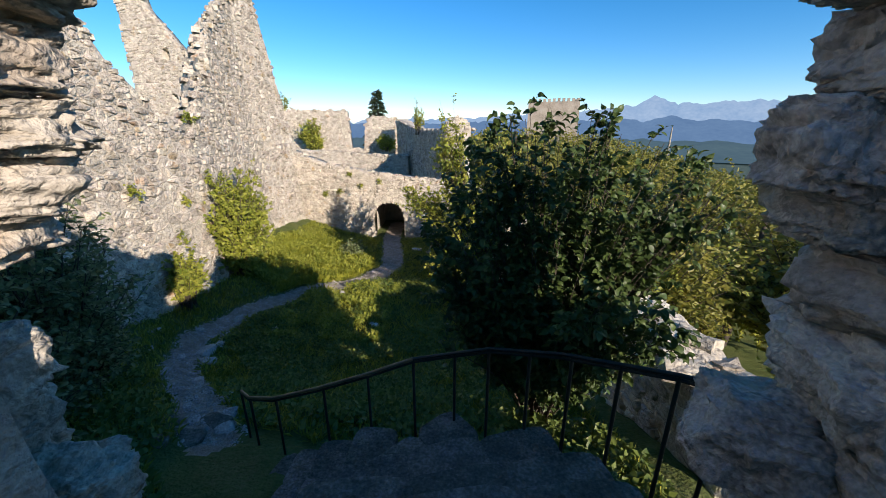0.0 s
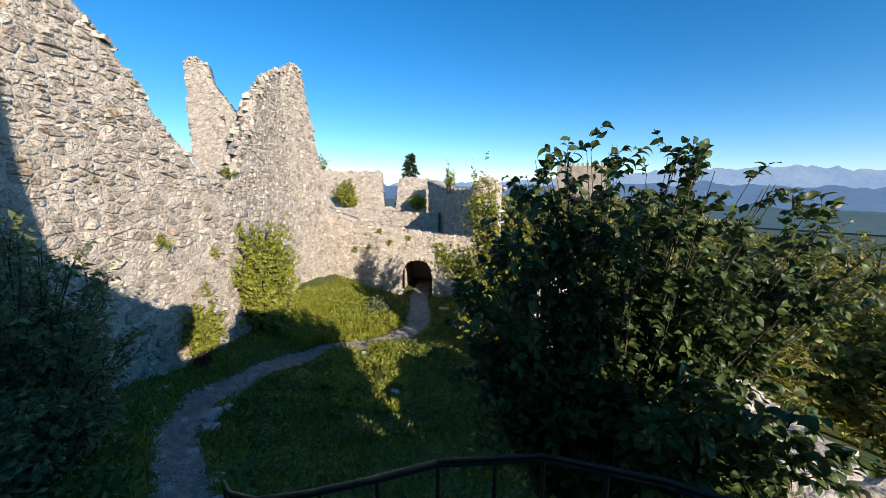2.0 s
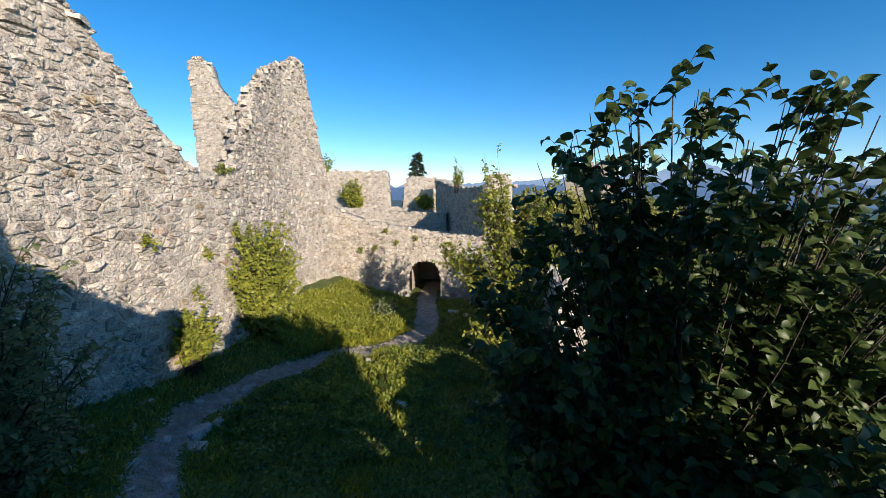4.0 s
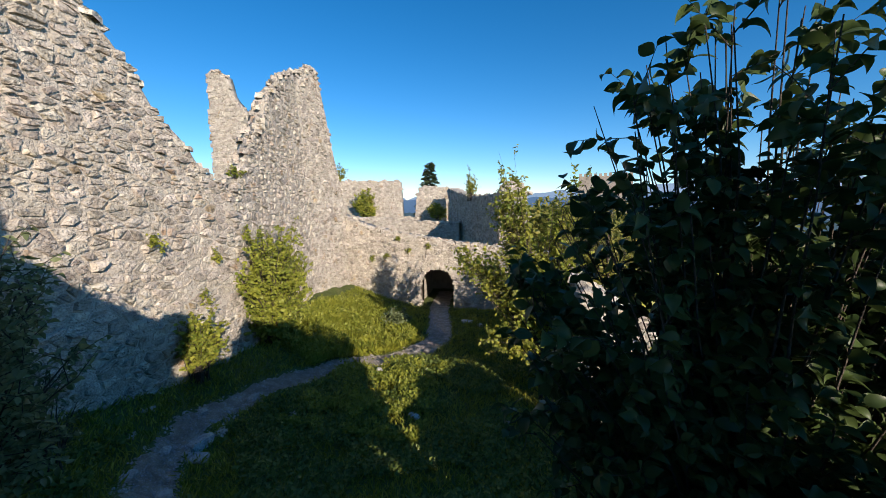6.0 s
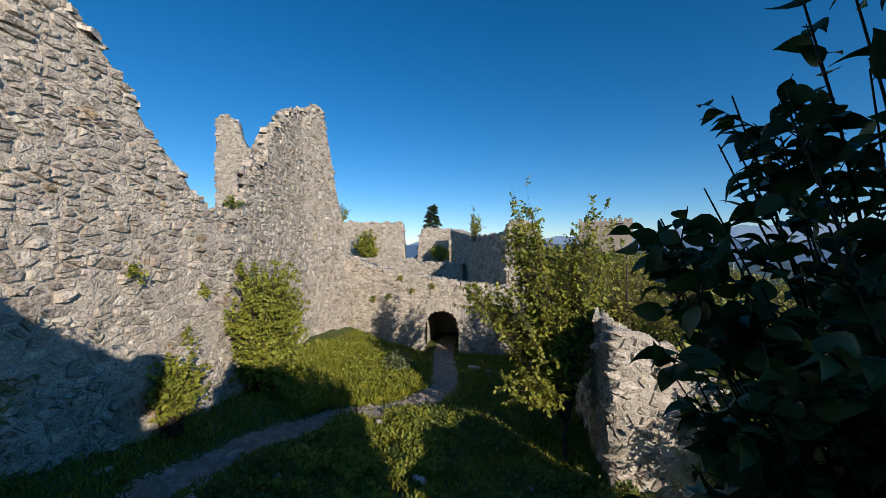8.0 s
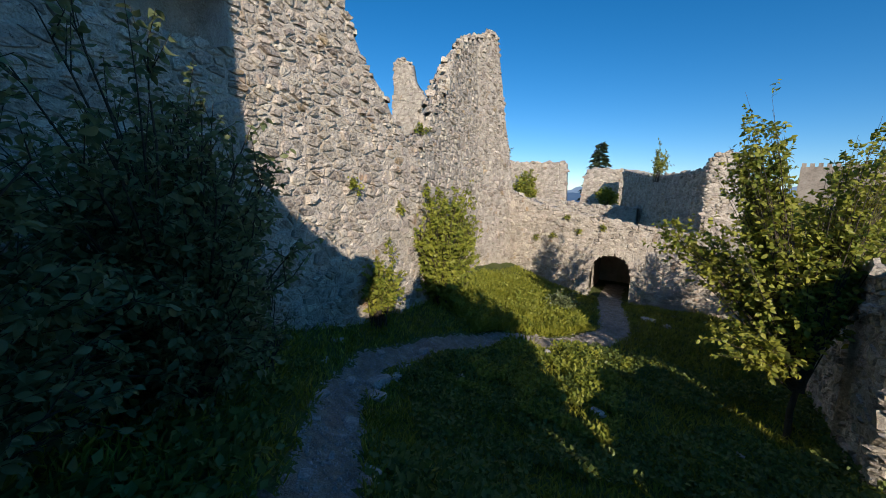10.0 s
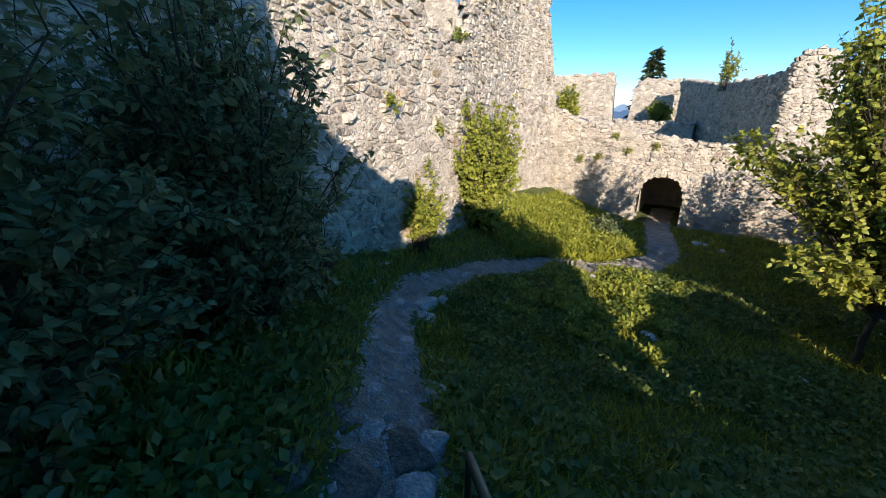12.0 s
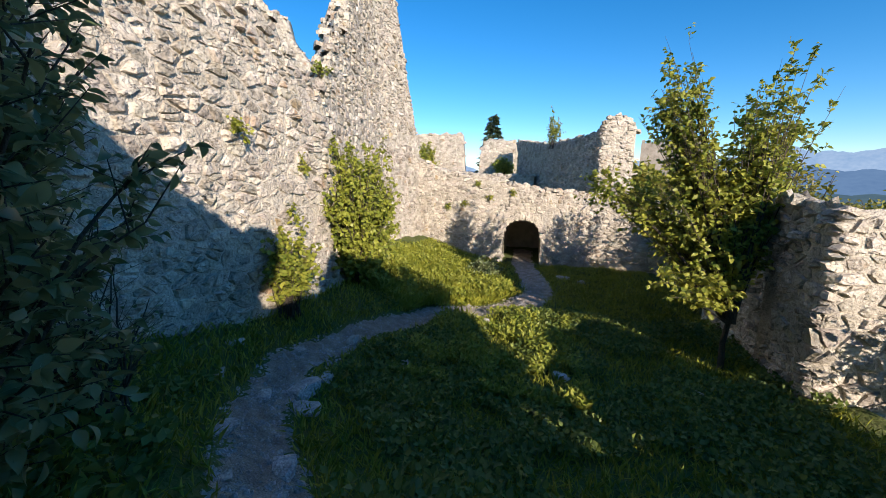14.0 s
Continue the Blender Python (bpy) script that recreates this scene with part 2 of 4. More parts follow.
def cross_top(s):
    return lerp_table(((0, 0.3), (1.6, -0.3), (3.0, -0.6), (4.4, -0.8), (6.0, -1.05), (7.5, -1.2), (11.5, -1.6)), s)


def cross_base(s):
    if GATE_A < s < GATE_B:
        k = (s - (GATE_A + GATE_B) / 2) / ((GATE_B - GATE_A) / 2)
        return -3.25 + 0.85 * math.sqrt(max(0.0, 1 - k * k))
    return -5.4


wall_gate = tagged(new("wall_gate", core("wall_gate", CROSS, cross_base, cross_top, 0.9, 0.1, (GATE_A, GATE_B), 0.03, rows=50)), "ruined limestone cross wall pierced by a round-arched gateway", "wall", kind="structure")

# a tall stub of wall behind it, its west side in shade
STUB = Line(((-3.9, 33.0), (-1.9, 27.0), (0.15, 20.9), (1.5, 21.0)), 1)


def stub_top(s):
    return lerp_table(((0, 2.1), (3.0, 1.7), (6.3, 1.35), (10.0, 1.3), (12.4, 1.4), (12.9, 1.8), (13.3, 2.1), (13.9, 1.8), (14.2, 1.4)), s)


wall_stub = tagged(new("wall_stub", core("wall_stub", STUB, lambda s: -5.4, stub_top, 0.9)), "high stub of ruined limestone wall, one side in shade", "wall", kind="structure")

# the low wall between
MIDDLE = Line(((-12.0, 28.5), (-2.6, 28.0)), 1)


def middle_top(s):
    return lerp_table(((0, -0.1), (4.0, -0.25), (6.0, -0.45), (9.4, -0.5)), s)


wall_middle = tagged(new("wall_middle", core("wall_middle", MIDDLE, lambda s: -5.0, middle_top, 1.0)), "low pale rubble wall behind the gateway", "wall", kind="structure")

# the closed vaulted passage, added behind the gateway to keep its opening dark
def passage():
    verts, faces = [], []
    for j, y in enumerate((20.85, 22.5, 24.6)):
        for i in range(13):
            a = math.pi * i / 12
            x, z = -2.98 - 0.95 * math.cos(a), -3.2 + 0.9 * math.sin(a)
            verts.append((x, y, -5.4 if i in (0, 12) else z))
    for j in range(2):
        for i in range(12):
            p = j * 13 + i
            faces.append((p, p + 1, p + 14, p + 13))
    faces.append(tuple(26 + i for i in range(13)))
    tagged(new("wall_dark_vault", from_lists("wall_dark_vault", verts, faces, M_MORTAR)), "closed vaulted passage, added behind the gateway to darken its opening", "passage", kind="structure")


passage()

# far ruins
FAR = Line(((-16.0, 35.0), (2.0, 35.0)), 1)


def far_top(s):
    return lerp_table(((0, 2.9), (7.5, 2.8), (7.6, -0.4), (8.9, -0.5), (9.0, 1.6), (9.6, 2.4), (12.4, 2.1), (12.7, 1.4), (18, 1.0)), s)


wall_far = tagged(new("wall_far", core("wall_far", FAR, lambda s: -5.0, far_top, 0.9, 0.2)), "low ruined rubble walls with a gap, pale in the sun", "wall", kind="structure")

# spire of wall behind the tower
SPIRE = Line(((-22.9, 30.0), (-16.6, 30.0)), 1)


def spire_top(s):
    return lerp_table(((0, 11.0), (0.3, 11.3), (0.8, 11.4), (1.5, 10.9), (1.8, 9.6), (2.1, 9.1), (2.8, 8.3), (3.5, 7.3), (4.2, 6.4), (6.3, 4.6)), s)


def spire_hole(s, z):
    return 0.6 if (abs(s - 2.75) < 0.24 and 6.0 < z < 6.9) or (abs(s - 2.75) < 0.16 and 3.3 < z < 3.8) else 0.0


wall_spire = tagged(new("wall_spire", core("wall_spire", SPIRE, lambda s: -4.0, spire_top, 1.0, 0.12, (2.51, 2.99), rows=90, dent=spire_hole)), "thin jagged spire of ruined limestone wall with small window holes", "wall", kind="structure")

# the broken wall on the outer side
EAST = Line(((1.95, 14.0), (1.6, 9.6), (4.9, 9.8)), 1)


def east_top(s):
    return lerp_table(((0, -0.95), (2.0, -0.85), (4.4, -0.85), (5.0, -0.95), (5.6, -1.3), (6.3, -1.9), (7.4, -2.9)), s)


wall_east = tagged(new("wall_east", core("wall_east", EAST, lambda s: -6.0, east_top, 1.3, 0.2, fall=0.9)), "broken outer wall of weathered limestone sloping down", "wall", kind="structure")

# the rampart through whose gap one steps
RAMP_W = Line(((-7.6, 0.72), (-1.02, 0.72)), -1)
RAMP_E = Line(((1.0, 0.88), (2.9, 0.88)), -1)
# Unseen tops, their heights fitted to cast the courtyard's shadow outline.
RAMP_W_TOP = ((0.0, 6.6), (4.42, 6.6), (4.5, 4.5), (4.6, 2.9), (5.4, 2.5), (6.2, 2.25), (6.6, 2.1))
RAMP_E_TOP = ((0.0, 2.4), (0.8, 2.7), (1.3, 2.65), (1.7, 2.35), (1.9, 1.5))
wall_rampart_west = tagged(new("wall_rampart_west", core("wall_rampart_west", RAMP_W, lambda s: -3.5, lambda s: lerp_table(RAMP_W_TOP, s), 1.5, breaks=(4.42,))), "thick rampart wall of weathered limestone beside a gap", "wall", kind="structure")
wall_rampart_east = tagged(new("wall_rampart_east", core("wall_rampart_east", RAMP_E, lambda s: -4.5, lambda s: lerp_table(RAMP_E_TOP, s), 1.1)), "thick rampart wall of weathered limestone beside a gap", "wall", kind="structure")

# an unseen wall behind the gap, added to block low sun from the courtyard
SUN_BLOCK = Line(((-7.5, -2.5), (4.6, -2.5)), -1)
SUN_BLOCK_TOP = ((0.0, 2.8), (4.5, 2.6), (6.0, 2.4), (8.2, 2.5), (9.4, 2.65), (10.2, 3.2), (11.6, 3.4), (12.1, 2.6))
wall_sun_block = tagged(new("wall_sun_block", core("wall_sun_block", SUN_BLOCK, lambda s: -3.5, lambda s: lerp_table(SUN_BLOCK_TOP, s), 0.8)), "unseen rough limestone wall behind the gap, added to block low sun", "wall", kind="structure")

# the low stretch of the outer wall below the bush
LOW = Line(((2.5, 7.4), (2.6, 5.5), (2.55, 2.55)), 1)


def low_top(s):
    return lerp_table(((0, -1.55), (1.3, -1.4), (2.0, -1.0), (2.7, -0.8), (3.8, -0.85), (4.9, -1.05)), s)


wall_low = tagged(new("wall_low", core("wall_low", LOW, lambda s: -6.5, low_top, 0.6, 0.15)), "low ruined stretch of outer wall under the bush", "wall", kind="structure")


# ---- single stones ----
def cell_polygons(r, s0, s1, z0, z1, wide, high, aspect=1.7):
    """An irregular pattern of fitted stones over a face: their outlines as lists of (s, z)."""
    pts = []
    z = z0
    while z < z1:
        h = r.uniform(*high)
        s = s0 + r.uniform(0, 0.3)
        while s < s1:
            w = r.uniform(*wide) * (0.7 if h < 0.14 else 1.0)
            if r.random() > 0.2:
                pts.append((s + w / 2, (z + h / 2 + r.gauss(0, 0.28) * h + 0.05 * nz(s * 0.7, z)) * aspect))
            if r.random() < 0.34:
                pts.append((s + r.uniform(0.2, 0.9) * w, (z + r.uniform(0.0, 1.0) * h) * aspect))
            s += w
        z += h
    grid = {}
    for k, (x, y) in enumerate(pts):
        grid.setdefault((int(x // 0.6), int(y // 0.6)), []).append(k)
    out = []
    for k, (x, y) in enumerate(pts):
        poly = [(x - 0.45, y - 0.4), (x + 0.45, y - 0.4), (x + 0.45, y + 0.4), (x - 0.45, y + 0.4)]
        gx, gy = int(x // 0.6), int(y // 0.6)
        near = [q for dx in (-1, 0, 1) for dy in (-1, 0, 1) for q in grid.get((gx + dx, gy + dy), ()) if q != k]
        near.sort(key=lambda q: (pts[q][0] - x) ** 2 + (pts[q][1] - y) ** 2)
        for q in near[:16]:
            mx, my = (pts[q][0] + x) / 2, (pts[q][1] + y) / 2
            dx, dy = pts[q][0] - x, pts[q][1] - y
            new_poly = []
            for a, b in zip(poly, poly[1:] + poly[:1]):
                da, db = (a[0] - mx) * dx + (a[1] - my) * dy, (b[0] - mx) * dx + (b[1] - my) * dy
                if da <= 0:
                    new_poly.append(a)
                if da * db < 0:
                    t = da / (da - db)
                    new_poly.append((a[0] + t * (b[0] - a[0]), a[1] + t * (b[1] - a[1])))
            poly = new_poly
            if len(poly) < 3:
                break
        if len(poly) >= 3:
            out.append([(a, b / aspect) for a, b in poly])
    return out


def stone_from(r, poly, proud, joint):
    """A rough stone filling an outline: x along, y outwards, z up, about its own middle."""
    cx, cz = sum(p[0] for p in poly) / len(poly), sum(p[1] for p in poly) / len(poly)
    ring = []
    for a, b in zip(poly, poly[1:] + poly[:1]):
        ln = math.hypot(b[0] - a[0], b[1] - a[1])
        ring.append((a[0] - cx, a[1] - cz))
        if ln > 0.12:
            k, j = r.uniform(0.35, 0.65), 0.07 * ln
            ring.append((a[0] + k * (b[0] - a[0]) - cx + r.uniform(-j, j), a[1] + k * (b[1] - a[1]) - cz + r.uniform(-j, j)))
    n = len(ring)
    size = sum(math.hypot(*p) for p in ring) / n
    k0 = max(0.6, 1 - joint / size)
    k1 = max(0.45, k0 - r.uniform(0.05, 0.13) / max(size, 0.12) * 0.35)
    tx, tz = r.uniform(-0.13, 0.13), r.uniform(-0.16, 0.1)
    vs = [(r.uniform(-0.25, 0.25) * size, proud * r.uniform(0.9, 1.25), r.uniform(-0.2, 0.2) * size)]
    vs += [(x * k1, proud * r.uniform(0.55, 1.15) + r.uniform(-0.008, 0.008) + tx * x * 0.35 + tz * z * 0.35, z * k1) for x, z in ring]
    vs += [(x * k0, -0.05, z * k0) for x, z in ring]
    fs = [(0, 1 + (i + 1) % n, 1 + i) for i in range(n)] + [(1 + i, 1 + (i + 1) % n, 1 + n + (i + 1) % n, 1 + n + i) for i in range(n)]
    return (cx, cz), np.array(vs), fs


def rubble(parent, line, s0, s1, bottom, top, near, seed, wide=(0.10, 0.54), high=(0.07, 0.24), proud=(0.006, 0.055), skip=None, limit=300, joint=0.012):
    """Fitted rough stones on a wall's face. near(s, z): stones set singly; the rest are joined."""
    r = random.Random(seed)
    lo = min(bottom(s0 + (s1 - s0) * i / 60) for i in range(61))
    hi = max(top(s0 + (s1 - s0) * i / 60) for i in range(61))
    verts, faces, count, base = [], [], 0, 0
    for poly in cell_polygons(r, s0, s1, lo, hi + 0.2, wide, high):
        (cs, cz), v, f = stone_from(r, poly, (proud[0] + (proud[1] - proud[0]) * r.random() ** 1.6) * (1.8 if r.random() < 0.12 else 1.0), joint * r.uniform(0.4, 2.2))
        if cs > s1 or cs < s0 or cz > top(cs) + 0.05 or cz < bottom(cs) - 0.05 or (skip and skip(cs, cz)):
            continue
        p, d, nrm = line.place(cs, cz)
        m = Matrix((d, nrm, Vector((0, 0, 1)))).transposed().to_4x4()
        m.translation = p + nrm * r.uniform(-0.004, 0.024)
        if near(cs, cz) and count < limit:
            count += 1
            ob = new("stone", from_lists("stone", v.tolist(), f, M_STONE))
            ob.parent = parent
            ob.matrix_local = m
        else:
            mm = np.array(m)
            verts.append(v @ mm[:3, :3].T + mm[:3, 3])
            faces += [tuple(i + base for i in q) for q in f]
            base += len(v)
    if verts:
        ob = part("rubble_stones", from_lists("rubble_stones", np.concatenate(verts).tolist(), faces, M_STONE_JOINED), parent)
        tagged(ob, kind="stuff")


def rock_mesh(name, seed, subdiv=3, flat=0.7, amp=0.28, mat=None, layers=0.0):
    """A weathered boulder of about unit radius."""
    bm = bmesh.new()
    bmesh.ops.create_icosphere(bm, subdivisions=subdiv, radius=1.0)
    r = random.Random(seed)
    o = Vector((r.uniform(-50, 50), r.uniform(-50, 50), r.uniform(-50, 50)))
    for v in bm.verts:
        p = v.co.copy()
        c = Vector([math.copysign(abs(q) ** 0.62, q) for q in p])
        k = 1 + amp * noise.noise(p * 1.1 + o) + amp * 0.55 * noise.noise(p * 2.6 + o) + amp * 0.3 * noise.noise(p * 6 + o) + amp * 0.16 * noise.noise(p * 14 + o)
        k += amp * 0.12 * noise.noise(p * 9 - o) + amp * 0.10 * noise.noise(p * 19 + o)
        k -= amp * 0.5 * max(0.0, 0.35 - abs(noise.noise(p * 1.9 - o))) + amp * 0.22 * max(0.0, 0.3 - abs(noise.noise(p * 4.4 - o))) - amp * 0.07 * noise.noise(p * 30 + o)
        if layers:
            k += layers * (abs(noise.noise(Vector((p.x * 0.6, p.y * 0.6, p.z * 4.0)) + o)) - 0.2) + layers * 0.35 * noise.noise(Vector((p.x * 1.5, p.y * 1.5, p.z * 13.0)) + o)
        v.co = c * k * 0.8
        v.co.z *= flat
    me = bpy.data.meshes.new(name)
    bm.to_mesh(me)
    bm.free()
    me.materials.append(mat or M_ROCK)
    if subdiv > 2:
        me.polygons.foreach_set("use_smooth", [True] * len(me.polygons))
    return me


# ---- plants ----
def leaf_material(name, dark, light, glow=0.35, gloss=0.45):
    m = bpy.data.materials.new(name)
    m.use_nodes = True
    nt = m.node_tree
    b = nt.nodes["Principled BSDF"]
    b.inputs["Roughness"].default_value = gloss
    b.inputs["Specular IOR Level"].default_value = 0.35
    g = nt.nodes.new("ShaderNodeNewGeometry")
    n = nt.nodes.new("ShaderNodeTexNoise")
    n.inputs["Scale"].default_value = 1.6
    nt.links.new(g.outputs["Position"], n.inputs["Vector"])
    add = nt.nodes.new("ShaderNodeMath")
    add.operation = 'MULTIPLY_ADD'
    add.inputs[1].default_value = 0.55
    nt.links.new(g.outputs["Random Per Island"], add.inputs[0])
    nt.links.new(n.outputs[0], add.inputs[2])
    ramp = nt.nodes.new("ShaderNodeValToRGB")
    ramp.color_ramp.elements[0].position, ramp.color_ramp.elements[1].position = 0.4, 0.95
    ramp.color_ramp.elements[0].color, ramp.color_ramp.elements[1].color = rgb(dark), rgb(light)
    nt.links.new(add.outputs[0], ramp.inputs[0])
    nt.links.new(ramp.outputs[0], b.inputs["Base Color"])
    tr = nt.nodes.new("ShaderNodeBsdfTranslucent")
    nt.links.new(ramp.outputs[0], tr.inputs[0])
    mx = nt.nodes.new("ShaderNodeMixShader")
    mx.inputs[0].default_value = glow
    nt.links.new(b.outputs[0], mx.inputs[1])
    nt.links.new(tr.outputs[0], mx.inputs[2])
    nt.links.new(mx.outputs[0], nt.nodes["Material Output"].inputs[0])
    return m


M_BARK = material("bark", ((0.05, 0.04, 0.03), (0.12, 0.10, 0.08)), 6, 50, 0.9, 0.6, 60)
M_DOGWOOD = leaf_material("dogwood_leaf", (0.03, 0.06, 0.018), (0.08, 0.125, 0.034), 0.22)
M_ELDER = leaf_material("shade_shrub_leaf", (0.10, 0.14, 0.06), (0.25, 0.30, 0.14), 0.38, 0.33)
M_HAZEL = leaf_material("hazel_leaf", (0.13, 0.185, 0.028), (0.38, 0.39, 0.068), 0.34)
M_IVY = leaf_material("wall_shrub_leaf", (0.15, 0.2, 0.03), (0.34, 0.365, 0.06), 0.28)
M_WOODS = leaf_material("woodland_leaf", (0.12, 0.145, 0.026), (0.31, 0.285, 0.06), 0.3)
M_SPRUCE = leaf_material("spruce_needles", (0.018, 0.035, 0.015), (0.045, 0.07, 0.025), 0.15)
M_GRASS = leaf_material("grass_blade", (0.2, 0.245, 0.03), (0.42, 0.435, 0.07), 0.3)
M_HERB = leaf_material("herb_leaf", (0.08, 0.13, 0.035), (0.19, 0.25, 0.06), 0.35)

LEAF = np.array([(0, 0, 0), (0.30, -0.5, 0.10), (0.30, 0.5, 0.10), (0.34, 0, 0), (0.68, -0.40, 0.02), (0.68, 0.40, 0.02), (0.70, 0, -0.07), (1.0, 0, -0.22)])
LEAF_FACES = np.array([(0, 1, 3), (0, 3, 2), (1, 4, 6), (1, 6, 3), (3, 6, 5), (3, 5, 2), (4, 7, 6), (6, 7, 5)])
def fine_leaf():
    st = ((0.0, 0.0, 0.0), (0.12, 0.26, 0.02), (0.28, 0.46, 0.05), (0.45, 0.5, 0.05), (0.63, 0.42, 0.02), (0.8, 0.25, -0.05), (0.92, 0.09, -0.13), (1.0, 0.0, -0.2))
    v, f = [], []
    for x, w, z in st:
        v += [(x, -w, z + 0.16 * w), (x, 0, z - 0.02), (x, w, z + 0.16 * w)]
    for i in range(len(st) - 1):
        for j in (0, 1):
            a = 3 * i + j
            f += [(a, a + 3, a + 4), (a, a + 4, a + 1)]
    return np.array(v), np.array(f)


FINE, FINE_FACES = fine_leaf()
SMALL = np.array([(0, 0, 0), (0.45, -0.5, 0.08), (0.45, 0.5, 0.08), (1.0, 0, -0.1)])
SMALL_FACES = np.array([(0, 1, 3), (0, 3, 2)])


def leaves_mesh(name, pos, way, size, mat, broad=0.55, simple=False, seed=0, flat=0.6, fine=False):
    """Leaves at pos, pointing along way, with their upper sides turned mostly up."""
    r = np.random.default_rng(seed)
    pos, way = np.asarray(pos, float), np.asarray(way, float)
    n = len(pos)
    way = way / (np.linalg.norm(way, axis=1, keepdims=True) + 1e-9)
    up = np.tile([0.0, 0.0, 1.0], (n, 1)) * flat + r.normal(0, 0.5, (n, 3))
    side = np.cross(up, way)
    side /= np.linalg.norm(side, axis=1, keepdims=True) + 1e-9
    nrm = np.cross(way, side)
    ln = size * r.uniform(0.65, 1.2, (n, 1, 1))
    t, f = (SMALL, SMALL_FACES) if simple else ((FINE, FINE_FACES) if fine else (LEAF, LEAF_FACES))
    curl = r.uniform(0.3, 1.8, (n, 1, 1))
    v = pos[:, None] + ln * (t[None, :, 0:1] * way[:, None] + broad * t[None, :, 1:2] * side[:, None] + curl * t[None, :, 2:3] * nrm[:, None])
    faces = (f[None] + (np.arange(n) * len(t))[:, None, None]).reshape(-1, 3)
    me = bpy.data.meshes.new(name)
    v = v.reshape(-1, 3)
    me.vertices.add(len(v))
    me.vertices.foreach_set("co", v.ravel())
    me.loops.add(faces.size)
    me.loops.foreach_set("vertex_index", faces.ravel().astype(np.int32))
    me.polygons.add(len(faces))
    me.polygons.foreach_set("loop_start", np.arange(0, faces.size, 3, dtype=np.int32))
    me.polygons.foreach_set("loop_total", np.full(len(faces), 3, dtype=np.int32))
    me.polygons.foreach_set("use_smooth", np.ones(len(faces), bool))
    me.materials.append(mat)
    me.update(calc_edges=True)
    return me


def tubes(name, lines, mat, sides=5):
    """Tapered limbs: each a list of (point, radius)."""
    verts, faces = [], []
    for line in lines:
        o = len(verts)
        for i, (p, rad) in enumerate(line):
            a, b = line[max(0, i - 1)][0], line[min(len(line) - 1, i + 1)][0]
            d = (b - a).normalized() if (b - a).length > 1e-6 else Vector((0, 0, 1))
            u = d.orthogonal().normalized()
            w = d.cross(u)
            for k in range(sides):
                q = 2 * math.pi * k / sides
                verts.append(p + rad * (math.cos(q) * u + math.sin(q) * w))
        for i in range(len(line) - 1):
            for k in range(sides):
                a, b = o + i * sides + k, o + i * sides + (k + 1) % sides
                faces.append((a, b, b + sides, a + sides))
    return from_lists(name, verts, faces, mat, True)


def grow(seed, base, tips, thick, twigs, twig_len, per_twig, leaf_len, bend=0.35, spread=0.15, hang=0.2):
    """Limbs from near base to each tip, with leafy twigs. Returns the limbs, and leaves as places and directions."""
    r = random.Random(seed)
    limbs, pos, way = [], [], []
    for tip in tips:
        a = base + Vector((r.uniform(-1, 1), r.uniform(-1, 1), 0)) * spread
        mid = a.lerp(tip, 0.5) + Vector((0, 0, bend * (tip - a).length * 0.5)) * (1 if tip.z > base.z else 0.6)
        pts = [a.lerp(mid, k / 7).lerp(mid.lerp(tip, k / 7), k / 7) for k in range(8)]
        pts = [p + 0.03 * Vector((nz(p.x * 3, p.y * 3, p.z * 3 + i), nz(p.y * 3, p.z * 3, i), 0)) for i, p in enumerate(pts)]
        limbs.append([(p, thick * (1 - 0.82 * k / 7)) for k, p in enumerate(pts)])
        for _ in range(twigs):
            k = r.uniform(0.30, 1.0) * 6.99
            i = int(k)
            p = pts[i].lerp(pts[i + 1], k - i)
            d = (pts[i + 1] - pts[i]).normalized() + Vector((r.gauss(0, 0.8), r.gauss(0, 0.8), r.gauss(0.1, 0.6)))
            d.normalize()
            ln = twig_len * r.uniform(0.5, 1.2)
            e = p + d * ln
            limbs.append([(p, thick * 0.22), (e, thick * 0.08)])
            for j in range(per_twig):
                q = p.lerp(e, (j + 0.6) / per_twig)
                w = d * 0.5 + Vector((r.gauss(0, 0.7), r.gauss(0, 0.7), r.gauss(-hang, 0.4)))
                pos.append(q)
                way.append(w)
    return limbs, pos, way


def in_ellipsoid(r, c, rad, shell=0.5, low=-1.0):
    while True:
        p = Vector((r.gauss(0, 1), r.gauss(0, 1), r.gauss(0, 1))).normalized()
        if p.z < low:
            continue
        k = r.uniform(shell, 1.0)
        return Vector((c[0] + p.x * rad[0] * k, c[1] + p.y * rad[1] * k, c[2] + p.z * rad[2] * k))


def shrub(name, base, centre, rad, tips, twigs, per_twig, leaf, mat, label, category, seed, thick=0.018, twig_len=0.3, broad=0.6, shell=0.45, low=-0.8, group="", bend=0.35, hang=0.2, extra=(), fine=False):
    r = random.Random(seed)
    root = new(name)
    root.location = base
    b = Vector(base)
    goals = [in_ellipsoid(r, centre, rad, shell, low) - b for _ in range(tips)] + [Vector(e) - b for e in extra]
    limbs, pos, way = grow(seed + 1, Vector((0, 0, 0)), goals, thick, twigs, twig_len, per_twig, leaf, bend, hang=hang)
    tagged(part("twigwork", tubes("twigwork", limbs, M_BARK, 4), root), kind="stuff")
    part("foliage", leaves_mesh("foliage", pos, way, leaf, mat, broad, seed=seed, fine=fine), root)
    return tagged(root, label, category, group)


def on_ground(x, y, dz=0.0):
    return (x, y, ground(x, y) + dz)


